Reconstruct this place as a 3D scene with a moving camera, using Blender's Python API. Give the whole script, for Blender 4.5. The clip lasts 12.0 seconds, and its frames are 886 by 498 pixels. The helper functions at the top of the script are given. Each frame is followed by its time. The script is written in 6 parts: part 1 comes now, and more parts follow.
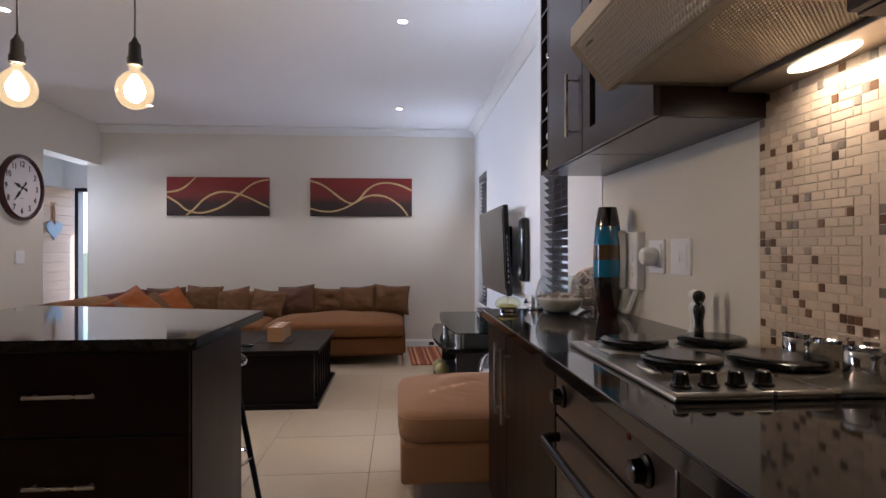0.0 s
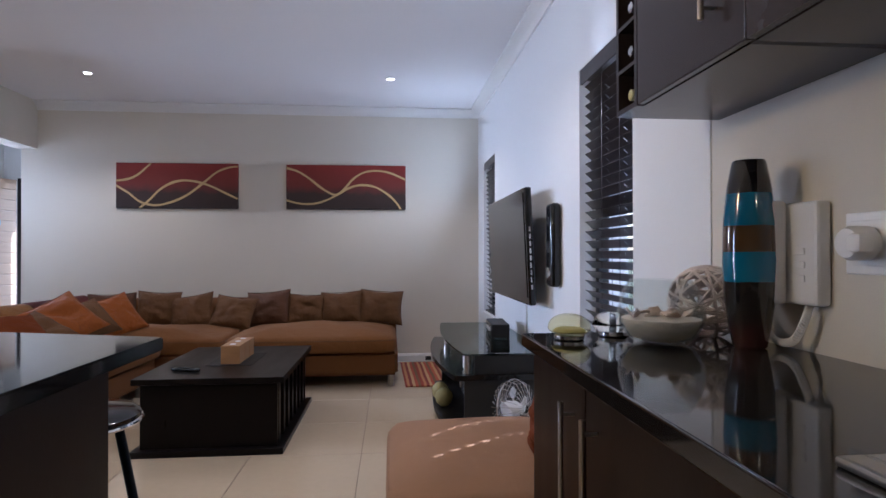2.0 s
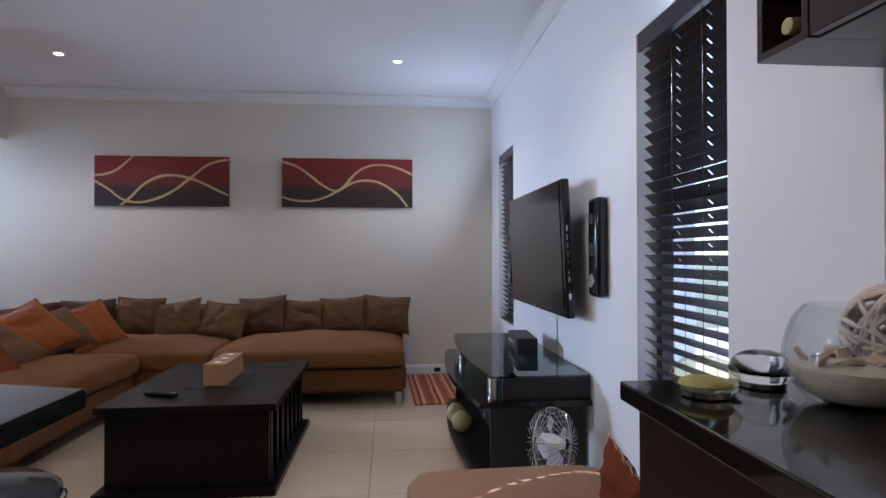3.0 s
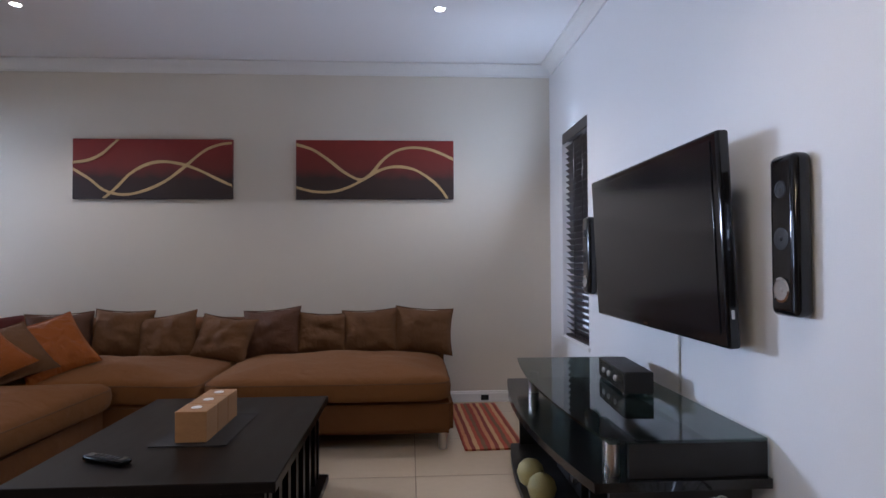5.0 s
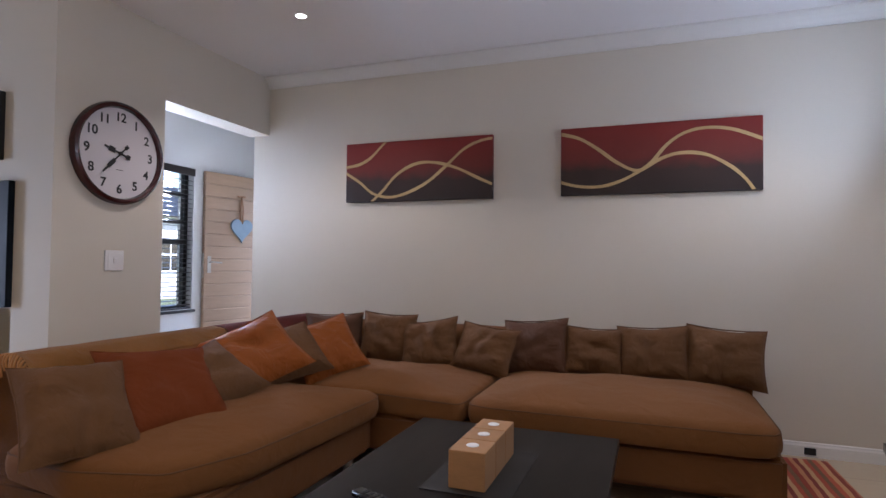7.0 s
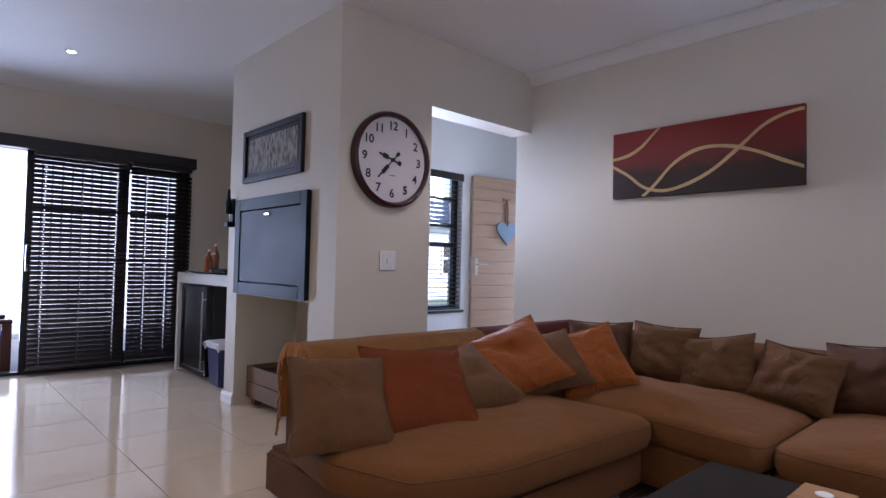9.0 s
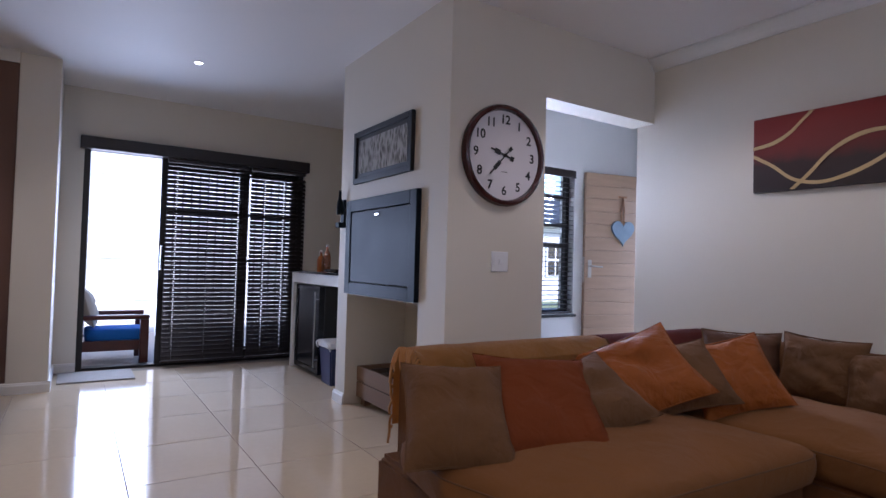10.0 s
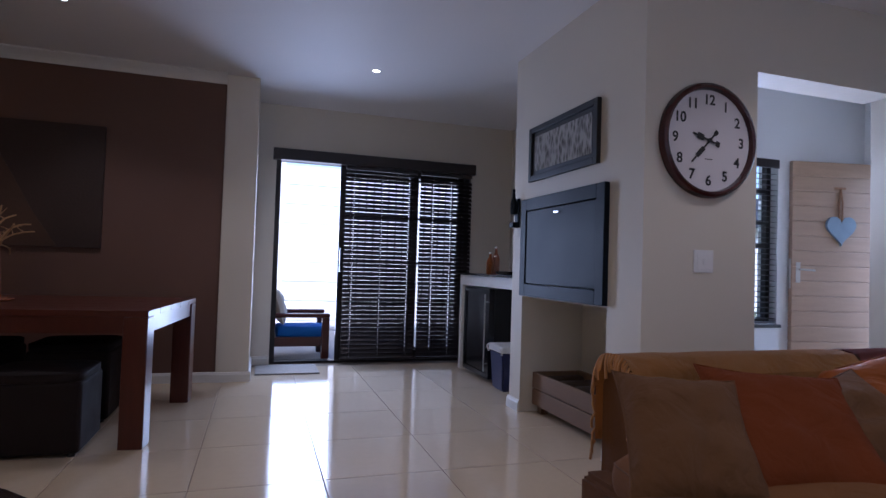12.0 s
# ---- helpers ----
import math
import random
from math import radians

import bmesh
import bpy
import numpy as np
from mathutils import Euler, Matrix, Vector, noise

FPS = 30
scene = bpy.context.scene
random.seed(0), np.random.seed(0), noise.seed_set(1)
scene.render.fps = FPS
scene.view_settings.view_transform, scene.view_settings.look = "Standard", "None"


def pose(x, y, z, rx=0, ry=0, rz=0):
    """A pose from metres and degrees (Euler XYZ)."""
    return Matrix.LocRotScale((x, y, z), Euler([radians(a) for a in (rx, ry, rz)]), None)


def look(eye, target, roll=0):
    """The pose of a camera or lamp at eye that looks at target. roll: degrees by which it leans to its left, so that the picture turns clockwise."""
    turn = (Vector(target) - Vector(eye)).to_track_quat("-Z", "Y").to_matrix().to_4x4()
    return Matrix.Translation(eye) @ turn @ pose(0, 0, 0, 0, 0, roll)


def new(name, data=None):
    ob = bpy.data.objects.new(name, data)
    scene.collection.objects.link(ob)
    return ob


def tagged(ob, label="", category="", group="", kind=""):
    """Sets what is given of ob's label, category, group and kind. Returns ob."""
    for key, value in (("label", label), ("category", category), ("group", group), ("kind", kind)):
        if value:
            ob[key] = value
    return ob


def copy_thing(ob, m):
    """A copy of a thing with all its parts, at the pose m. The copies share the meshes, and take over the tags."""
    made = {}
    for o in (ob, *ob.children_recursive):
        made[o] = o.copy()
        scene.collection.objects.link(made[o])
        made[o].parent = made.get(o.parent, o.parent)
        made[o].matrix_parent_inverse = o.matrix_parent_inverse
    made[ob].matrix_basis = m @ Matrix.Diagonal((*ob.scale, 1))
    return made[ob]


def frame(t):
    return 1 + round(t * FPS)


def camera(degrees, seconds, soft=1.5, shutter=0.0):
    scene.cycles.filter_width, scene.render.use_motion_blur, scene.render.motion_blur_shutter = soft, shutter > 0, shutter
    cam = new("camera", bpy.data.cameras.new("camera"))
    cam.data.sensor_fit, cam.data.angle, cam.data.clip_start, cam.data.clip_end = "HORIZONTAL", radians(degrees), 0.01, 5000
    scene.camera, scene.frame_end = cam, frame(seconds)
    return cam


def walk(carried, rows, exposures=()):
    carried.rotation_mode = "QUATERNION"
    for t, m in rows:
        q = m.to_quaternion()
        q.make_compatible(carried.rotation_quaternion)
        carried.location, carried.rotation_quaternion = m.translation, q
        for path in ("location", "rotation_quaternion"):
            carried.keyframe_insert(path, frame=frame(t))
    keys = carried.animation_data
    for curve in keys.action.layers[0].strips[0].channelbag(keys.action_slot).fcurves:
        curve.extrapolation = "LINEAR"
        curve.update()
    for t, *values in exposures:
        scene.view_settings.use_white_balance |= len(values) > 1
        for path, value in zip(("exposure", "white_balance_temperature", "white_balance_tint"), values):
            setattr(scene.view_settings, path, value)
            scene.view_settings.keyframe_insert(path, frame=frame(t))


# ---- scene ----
cam = camera(75.9, 12.0)
PATH = [
    (0, (0.822, 1.085, 1.164), (0.978, 3.079, 1.17), -0.1),
    (0.5, (0.834, 1.284, 1.147), (0.993, 3.278, 1.153), -0.2),
    (1, (0.834, 1.527, 1.13), (0.998, 3.52, 1.143), -0.1),
    (1.5, (0.825, 1.78, 1.124), (1.005, 3.771, 1.142), -0.0),
    (2, (0.834, 2.064, 1.123), (1.016, 4.056, 1.14), -0.1),
    (2.5, (0.793, 2.337, 1.131), (0.972, 4.329, 1.151), -0.1),
    (3, (0.765, 2.578, 1.141), (0.953, 4.569, 1.158), -0.1),
    (5, (0.644, 3.569, 1.103), (0.759, 5.566, 1.144), -0.3),
    (5.5, (0.592, 3.727, 1.11), (0.531, 5.726, 1.152), -0.2),
    (6, (0.467, 3.887, 1.108), (0.201, 5.869, 1.159), 0.1),
    (6.5, (0.39, 4.001, 1.111), (-0.08, 5.944, 1.164), 0.3),
    (7, (0.351, 4.097, 1.106), (-0.34, 5.973, 1.162), 0.6),
    (9, (0.21, 4.393, 1.088), (-1.25, 5.759, 1.147), 1.3),
    (9.5, (0.082, 4.431, 1.084), (-1.487, 5.669, 1.142), 1.4),
    (10, (0.028, 4.455, 1.085), (-1.651, 5.54, 1.14), 1.6),
    (10.5, (-0.02, 4.458, 1.075), (-1.806, 5.355, 1.131), 1.7),
    (11, (-0.08, 4.439, 1.069), (-1.925, 5.208, 1.125), 1.9),
    (11.5, (-0.138, 4.409, 1.055), (-2.018, 5.088, 1.112), 1.8),
    (12, (-0.219, 4.366, 1.043), (-2.123, 4.978, 1.104), 1.8),
]
walk(cam, [(t, look(eye, target, roll)) for t, eye, target, roll in PATH],
     [(0.0, 1.72, 5450, 20), (1.5, 1.74, 5100, 19), (3.0, 1.55, 5050, 18), (5.0, 1.42, 5200, 18), (6.0, 1.60, 5250, 19), (7.0, 1.72, 5400, 20), (9.0, 1.58, 5200, 24), (10.0, 1.42, 5150, 24), (11.0, 1.08, 4950, 25), (12.0, 1.00, 4950, 25)])

# ---- light ----
world = bpy.data.worlds.new("sky")
scene.world = world
world.use_nodes = True
sky_nodes = world.node_tree
sky = sky_nodes.nodes.new("ShaderNodeTexSky")
sky.sky_type = "NISHITA"
sky.sun_disc = False
sky.sun_elevation = radians(40)
sky.sun_rotation = radians(64)
sky_nodes.nodes["Background"].inputs["Strength"].default_value = 0.15
sky_nodes.links.new(sky.outputs["Color"], sky_nodes.nodes["Background"].inputs["Color"])


def lamp(name, kind, place, target, power, colour, size=0.1, size_y=None, cone=None, spread=180):
    data = bpy.data.lights.new(name, kind)
    data.energy, data.color = power, colour
    if kind == "AREA":
        data.size, data.spread = size, radians(spread)
        if size_y:
            data.shape, data.size_y = "RECTANGLE", size_y
    elif kind == "SPOT":
        data.spot_size, data.spot_blend, data.shadow_soft_size = radians(cone), 0.6, size
    elif kind == "SUN":
        data.angle = radians(0.5)
    else:
        data.shadow_soft_size = size
    ob = new(name, data)
    ob.matrix_basis = look(place, target)
    return ob


lamp("sun", "SUN", (9.0, 8.9, 8.9), (0.0, 4.5, 0.5), 4.2, (1.0, 0.95, 0.88))
DOWNLIGHTS = [(0.85, 4.74), (-1.57, 4.74), (0.83, 7.0), (-1.69, 7.05), (-4.82, 5.22), (-4.28, 3.13)]
for dx, dy in DOWNLIGHTS:
    lamp("downlight_lamp", "SPOT", (dx, dy, 2.615), (dx, dy, 0), 10.0, (1.0, 0.83, 0.63), 0.03, cone=125)
# the sky's light in the upper part of the hall window, in the entrance and in the open patio door
lamp("hall_window_sky", "AREA", (-4.14, 7.90, 1.76), (1.75, 5.6, 1.25), 21.0, (0.90, 0.95, 1.0), 0.86, 0.5, spread=95)
lamp("entrance_sky", "AREA", (-3.32, 9.73, 1.02), (-3.2, 5.0, 1.0), 4.0, (0.84, 0.92, 1.0), 0.74, 1.96)
lamp("patio_door_sky", "AREA", (-6.44, 4.83, 1.12), (0.0, 5.0, 0.6), 9.0, (0.82, 0.91, 1.0), 0.60, 1.7, spread=130)
# unseen strips added inside the blinds, for light the slats throw up
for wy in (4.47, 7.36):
    lamp("blind_bounce_fill", "AREA", (1.66, wy, 1.80), (0.0, wy, 2.55), 1.8, (0.86, 0.95, 1.0), 0.03, 0.55)
lamp("hood_lamp", "AREA", (1.70, 2.19, 1.545), (1.70, 2.19, 0), 0.30, (1.0, 0.8, 0.5), 0.05, 0.17)


# ---- materials ----
def nodes_of(name):
    m = bpy.data.materials.new(name)
    m.use_nodes = True
    return m, m.node_tree, m.node_tree.nodes["Principled BSDF"]


def paint(name, colour, rough=0.5, metal=0.0, vary=0.08, scale=3.0, grain=60.0, bump=0.05, spread=0.0, coat=0.0,
          stretch=(1, 1, 1), spec=0.5, sheen=0.0, crease=0.0):
    """A surface with broad stains and a fine grain, both in real size. spread: how far alike pieces differ."""
    m, tree, bsdf = nodes_of(name)
    new_node, link = tree.nodes.new, tree.links.new
    coords = new_node("ShaderNodeTexCoord")
    mapping = new_node("ShaderNodeMapping")
    mapping.inputs["Scale"].default_value = stretch
    link(coords.outputs["Object"], mapping.inputs["Vector"])
    broad, fine = new_node("ShaderNodeTexNoise"), new_node("ShaderNodeTexNoise")
    broad.inputs["Scale"].default_value, fine.inputs["Scale"].default_value = scale, grain
    broad.inputs["Detail"].default_value, fine.inputs["Detail"].default_value = 5, 4
    link(mapping.outputs["Vector"], broad.inputs["Vector"])
    link(mapping.outputs["Vector"], fine.inputs["Vector"])
    mix = new_node("ShaderNodeMix")
    mix.data_type = "RGBA"
    low = tuple(c * (1 - 2 * vary) for c in colour)
    mix.inputs["A"].default_value, mix.inputs["B"].default_value = (*low, 1), (*(min(1, c * (1 + vary)) for c in colour), 1)
    both = new_node("ShaderNodeMath")
    both.operation = "MULTIPLY_ADD"
    link(fine.outputs["Fac"], both.inputs[0])
    both.inputs[1].default_value = 0.5
    half = new_node("ShaderNodeMath")
    half.operation = "MULTIPLY"
    half.inputs[1].default_value = 0.6
    link(broad.outputs["Fac"], half.inputs[0])
    link(half.outputs[0], both.inputs[2])
    link(both.outputs[0], mix.inputs["Factor"])
    out = mix.outputs["Result"]
    if spread:
        info, tone = new_node("ShaderNodeObjectInfo"), new_node("ShaderNodeHueSaturation")
        span = new_node("ShaderNodeMapRange")
        span.inputs["To Min"].default_value, span.inputs["To Max"].default_value = 1 - spread, 1 + spread
        link(info.outputs["Random"], span.inputs["Value"])
        link(span.outputs["Result"], tone.inputs["Value"])
        link(out, tone.inputs["Color"])
        out = tone.outputs["Color"]
    link(out, bsdf.inputs["Base Color"])
    wear = new_node("ShaderNodeMapRange")
    wear.inputs["To Min"].default_value, wear.inputs["To Max"].default_value = max(0.02, rough * 0.8), min(1, rough * 1.25)
    link(broad.outputs["Fac"], wear.inputs["Value"])
    link(wear.outputs["Result"], bsdf.inputs["Roughness"])
    if bump:
        relief = new_node("ShaderNodeBump")
        relief.inputs["Strength"].default_value, relief.inputs["Distance"].default_value = bump, 0.01
        link(fine.outputs["Fac"], relief.inputs["Height"])
        link(relief.outputs["Normal"], bsdf.inputs["Normal"])
        if crease:  # soft folds of loose cloth
            folds, fold_relief = new_node("ShaderNodeTexNoise"), new_node("ShaderNodeBump")
            folds.inputs["Scale"].default_value, folds.inputs["Detail"].default_value, folds.inputs["Distortion"].default_value = 6.5, 3.0, 1.6
            fold_relief.inputs["Strength"].default_value, fold_relief.inputs["Distance"].default_value = crease, 0.05
            link(mapping.outputs["Vector"], folds.inputs["Vector"])
            link(folds.outputs["Fac"], fold_relief.inputs["Height"])
            link(relief.outputs["Normal"], fold_relief.inputs["Normal"])
            link(fold_relief.outputs["Normal"], bsdf.inputs["Normal"])
    bsdf.inputs["Metallic"].default_value = metal
    bsdf.inputs["Coat Weight"].default_value = coat
    bsdf.inputs["Coat Roughness"].default_value = 0.08
    bsdf.inputs["Specular IOR Level"].default_value = spec
    bsdf.inputs["Sheen Weight"].default_value = sheen
    return m


def glow(name, colour, strength):
    m, tree, bsdf = nodes_of(name)
    bsdf.inputs["Base Color"].default_value = (*colour, 1)
    bsdf.inputs["Emission Color"].default_value = (*colour, 1)
    bsdf.inputs["Emission Strength"].default_value = strength
    return m


def clear(name, colour, rough=0.0, ior=1.45):
    m, tree, bsdf = nodes_of(name)
    bsdf.inputs["Base Color"].default_value = (*colour, 1)
    bsdf.inputs["Transmission Weight"].default_value = 1.0
    bsdf.inputs["Roughness"].default_value = rough
    bsdf.inputs["IOR"].default_value = ior
    return m


def bands(name, stops, axis="Z", rough=0.4, wobble=0.0, coat=0.0, bump=0.0, constant=False):
    """Bands of colour along the thing's own height (or width), from a colour ramp."""
    m, tree, bsdf = nodes_of(name)
    new_node, link = tree.nodes.new, tree.links.new
    coords, split, ramp = new_node("ShaderNodeTexCoord"), new_node("ShaderNodeSeparateXYZ"), new_node("ShaderNodeValToRGB")
    noise_node, add = new_node("ShaderNodeTexNoise"), new_node("ShaderNodeMath")
    noise_node.inputs["Scale"].default_value = 9.0
    noise_node.inputs["Detail"].default_value = 6.0
    add.operation = "MULTIPLY_ADD"
    add.inputs[1].default_value = wobble
    link(coords.outputs["Object"], noise_node.inputs["Vector"])
    link(coords.outputs["Generated"], split.inputs[0])
    link(noise_node.outputs["Fac"], add.inputs[0])
    link(split.outputs[axis], add.inputs[2])
    link(add.outputs[0], ramp.inputs["Fac"])
    ramp.color_ramp.interpolation = "CONSTANT" if constant else "LINEAR"
    while len(ramp.color_ramp.elements) < len(stops):
        ramp.color_ramp.elements.new(0.5)
    for element, (at, colour) in zip(ramp.color_ramp.elements, stops):
        element.position, element.color = at, (*colour, 1)
    link(ramp.outputs["Color"], bsdf.inputs["Base Color"])
    bsdf.inputs["Roughness"].default_value = rough
    bsdf.inputs["Coat Weight"].default_value = coat
    if bump:
        relief = new_node("ShaderNodeBump")
        relief.inputs["Strength"].default_value, relief.inputs["Distance"].default_value = bump, 0.01
        link(noise_node.outputs["Fac"], relief.inputs["Height"])
        link(relief.outputs["Normal"], bsdf.inputs["Normal"])
    return m


WALL = paint("greige_wall_paint", (0.66, 0.615, 0.535), 0.55, vary=0.03, scale=1.2, grain=220, bump=0.06)
WALL_PALE = paint("pale_wall_paint", (0.76, 0.76, 0.76), 0.5, vary=0.03, scale=1.2, grain=220, bump=0.06)
WALL_BROWN = paint("brown_wall_paint", (0.13, 0.065, 0.045), 0.6, vary=0.05, scale=1.5, grain=220, bump=0.06)
WHITE = paint("white_paint", (0.75, 0.74, 0.72), 0.4, vary=0.03, scale=2, grain=150, bump=0.02)
CEILING = paint("ceiling_paint", (0.82, 0.81, 0.82), 0.6, vary=0.02, scale=0.8, grain=160, bump=0.03)
TILE = paint("polished_cream_tile", (0.62, 0.51, 0.37), 0.1, vary=0.05, scale=2.2, grain=25, bump=0.0, spread=0.03, spec=0.6)
GROUT = paint("grout", (0.20, 0.15, 0.10), 0.9, vary=0.1, scale=8, grain=200)
PALE_GROUT = paint("cream_grout", (0.56, 0.45, 0.34), 0.9, vary=0.1, scale=8, grain=200)
GRANITE = paint("black_granite", (0.016, 0.014, 0.014), 0.06, vary=0.4, scale=40, grain=500, bump=0.0, spec=0.42)
ESPRESSO = paint("espresso_laminate", (0.013, 0.006, 0.0045), 0.34, vary=0.12, scale=3, grain=50, bump=0.015, stretch=(3, 3, 1), spec=0.16)
TAUPE_GLOSS = paint("taupe_gloss_laminate", (0.036, 0.026, 0.026), 0.24, vary=0.08, scale=4, grain=60, bump=0.01)
DARK_WOOD = paint("black_stained_wood", (0.006, 0.0045, 0.0045), 0.30, vary=0.2, scale=3, grain=50, bump=0.012, stretch=(4, 1, 1), spec=0.14)
RED_WOOD = paint("red_brown_varnished_wood", (0.085, 0.020, 0.012), 0.3, vary=0.25, scale=4, grain=40, bump=0.03, stretch=(1, 10, 1), coat=0.1)
PINE = paint("pale_varnished_pine", (0.44, 0.30, 0.20), 0.4, vary=0.15, scale=3, grain=30, bump=0.04, stretch=(1, 1, 10), spread=0.05)
BLOCK_WOOD = paint("honey_wood_block", (0.34, 0.18, 0.075), 0.55, vary=0.18, scale=6, grain=50, bump=0.05, stretch=(1, 1, 6), spread=0.08)
CRATE_WOOD = paint("weathered_crate_wood", (0.20, 0.12, 0.07), 0.7, vary=0.2, scale=5, grain=40, bump=0.15, stretch=(1, 6, 6))
STEEL = paint("brushed_steel", (0.55, 0.53, 0.50), 0.28, metal=1.0, vary=0.06, scale=3, grain=90, bump=0.02, stretch=(12, 1, 1))
CHROME = paint("chrome", (0.75, 0.75, 0.76), 0.08, metal=1.0, vary=0.02, scale=3, grain=50, bump=0.0)
BLACK_GLOSS = paint("black_gloss_plastic", (0.008, 0.008, 0.009), 0.12, vary=0.1, scale=5, grain=80, bump=0.0)
BLACK_MATT = paint("black_matt_plastic", (0.012, 0.012, 0.013), 0.5, vary=0.15, scale=6, grain=150, bump=0.03)
BLACK_STEEL = paint("black_enamelled_steel", (0.007, 0.012, 0.020), 0.45, spec=0.16, vary=0.15, scale=4, grain=120, bump=0.03)
DARK_FRAME = paint("bronze_aluminium", (0.02, 0.018, 0.018), 0.4, metal=0.3, vary=0.1, scale=6, grain=120, bump=0.01)
SLAT = paint("dark_wood_slat", (0.022, 0.016, 0.016), 0.3, vary=0.2, scale=7, grain=60, bump=0.02, stretch=(1, 6, 1), spread=0.15)
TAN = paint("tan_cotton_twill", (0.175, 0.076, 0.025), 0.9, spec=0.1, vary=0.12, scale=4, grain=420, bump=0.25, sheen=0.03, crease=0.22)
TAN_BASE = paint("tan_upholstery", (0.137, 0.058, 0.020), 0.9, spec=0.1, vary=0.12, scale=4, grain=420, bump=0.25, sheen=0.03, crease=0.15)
TAUPE_CLOTH = paint("taupe_cushion_cotton", (0.135, 0.068, 0.030), 0.95, spec=0.1, vary=0.12, scale=6, grain=420, bump=0.3, sheen=0.03, crease=0.4)
BROWN_CLOTH = paint("dark_brown_cushion_cotton", (0.090, 0.036, 0.014), 0.95, vary=0.16, scale=6, grain=420, bump=0.3, crease=0.4)
RUST_CLOTH = paint("rust_cushion_cotton", (0.150, 0.037, 0.010), 0.9, vary=0.10, spec=0.1, scale=7, grain=420, bump=0.3, crease=0.4)
ORANGE_CLOTH = paint("burnt_orange_silk", (0.26, 0.070, 0.006), 0.6, vary=0.15, spec=0.2, scale=9, grain=300, bump=0.25, sheen=0.05, crease=0.6)
PIPING = paint("dark_piping_cord", (0.12, 0.052, 0.016), 0.9, vary=0.1, scale=20, grain=300)
POUF_CLOTH = paint("sand_cotton", (0.34, 0.195, 0.115), 0.9, spec=0.15, vary=0.08, scale=5, grain=420, bump=0.2, sheen=0.03, crease=0.12)
LEATHER = paint("dark_brown_leather", (0.014, 0.009, 0.009), 0.65, spec=0.2, vary=0.2, scale=8, grain=180, bump=0.15)
THROW_CLOTH = paint("golden_tan_throw", (0.40, 0.175, 0.035), 0.9, vary=0.14, scale=8, grain=260, bump=0.35, sheen=0.2, crease=0.3)
RED_CLOTH = paint("wine_red_throw", (0.16, 0.025, 0.02), 0.9, vary=0.15, scale=8, grain=260, bump=0.3)
def sheet_glass(name, tint, ior=1.5):
    """Thin glass: light goes straight through, and the surface mirrors more at a glancing view."""
    m = bpy.data.materials.new(name)
    m.use_nodes = True
    tree = m.node_tree
    tree.nodes.remove(tree.nodes["Principled BSDF"])
    see, shine, mix, bend, rise, gain = [tree.nodes.new("ShaderNode" + k) for k in ("BsdfTransparent", "BsdfGlossy", "MixShader", "LayerWeight", "Math", "Math")]
    see.inputs["Color"].default_value = (*tint, 1)
    shine.inputs["Roughness"].default_value = 0.01
    bend.inputs["Blend"].default_value = 0.5
    rise.operation, gain.operation = "POWER", "MULTIPLY_ADD"
    rise.inputs[1].default_value = 4.5
    gain.inputs[1].default_value, gain.inputs[2].default_value = 0.8, ((ior - 1) / (ior + 1)) ** 2
    tree.links.new(bend.outputs["Facing"], rise.inputs[0])
    tree.links.new(rise.outputs[0], gain.inputs[0])
    tree.links.new(gain.outputs[0], mix.inputs[0])
    tree.links.new(see.outputs[0], mix.inputs[1])
    tree.links.new(shine.outputs[0], mix.inputs[2])
    tree.links.new(mix.outputs[0], tree.nodes["Material Output"].inputs["Surface"])
    return m


GLASS = sheet_glass("clear_glass", (0.95, 0.97, 0.97))
PANE = sheet_glass("window_pane", (0.97, 0.98, 0.98))
SMOKED = sheet_glass("smoked_table_glass", (0.42, 0.50, 0.48))
BULB_GLASS = sheet_glass("lit_amber_bulb_glass", (1.0, 0.93, 0.78), 1.3)
# the lit bulb's bloom, added to its glass as a faint emission
shine_tree = BULB_GLASS.node_tree
haze, added = shine_tree.nodes.new("ShaderNodeEmission"), shine_tree.nodes.new("ShaderNodeAddShader")
haze.inputs["Color"].default_value, haze.inputs["Strength"].default_value = (1.0, 0.70, 0.32, 1), 0.12
shine_tree.links.new(shine_tree.nodes["Mix Shader"].outputs[0], added.inputs[0])
shine_tree.links.new(haze.outputs[0], added.inputs[1])
shine_tree.links.new(added.outputs[0], shine_tree.nodes["Material Output"].inputs["Surface"])
SOLID_GLASS = clear("solid_glass", (0.97, 0.99, 0.98))
SCREEN = paint("lcd_screen", (0.010, 0.010, 0.012), 0.16, vary=0.05, scale=3, grain=30, bump=0.0)
SAND = paint("shell_sand", (0.74, 0.66, 0.59), 0.9, vary=0.2, scale=40, grain=200, bump=0.6)
SHELL = paint("sea_shell", (0.66, 0.52, 0.44), 0.5, vary=0.3, scale=25, grain=90, bump=0.1)
RATTAN = paint("bleached_rattan", (0.70, 0.60, 0.55), 0.8, vary=0.25, scale=20, grain=200, bump=0.2)
PLASTIC = paint("white_plastic", (0.80, 0.80, 0.82), 0.3, vary=0.02, scale=4, grain=80, bump=0.0)
WARM_BULB = glow("filament_light", (1.0, 0.78, 0.46), 85.0)
SPOT_GLOW = glow("downlight_lens", (1.0, 0.93, 0.82), 5.6)
HOOD_GLOW = glow("hood_lens", (1.0, 0.84, 0.52), 1.6)
TERRACOTTA = paint("terracotta", (0.36, 0.13, 0.06), 0.7, vary=0.18, scale=9, grain=120, bump=0.15)
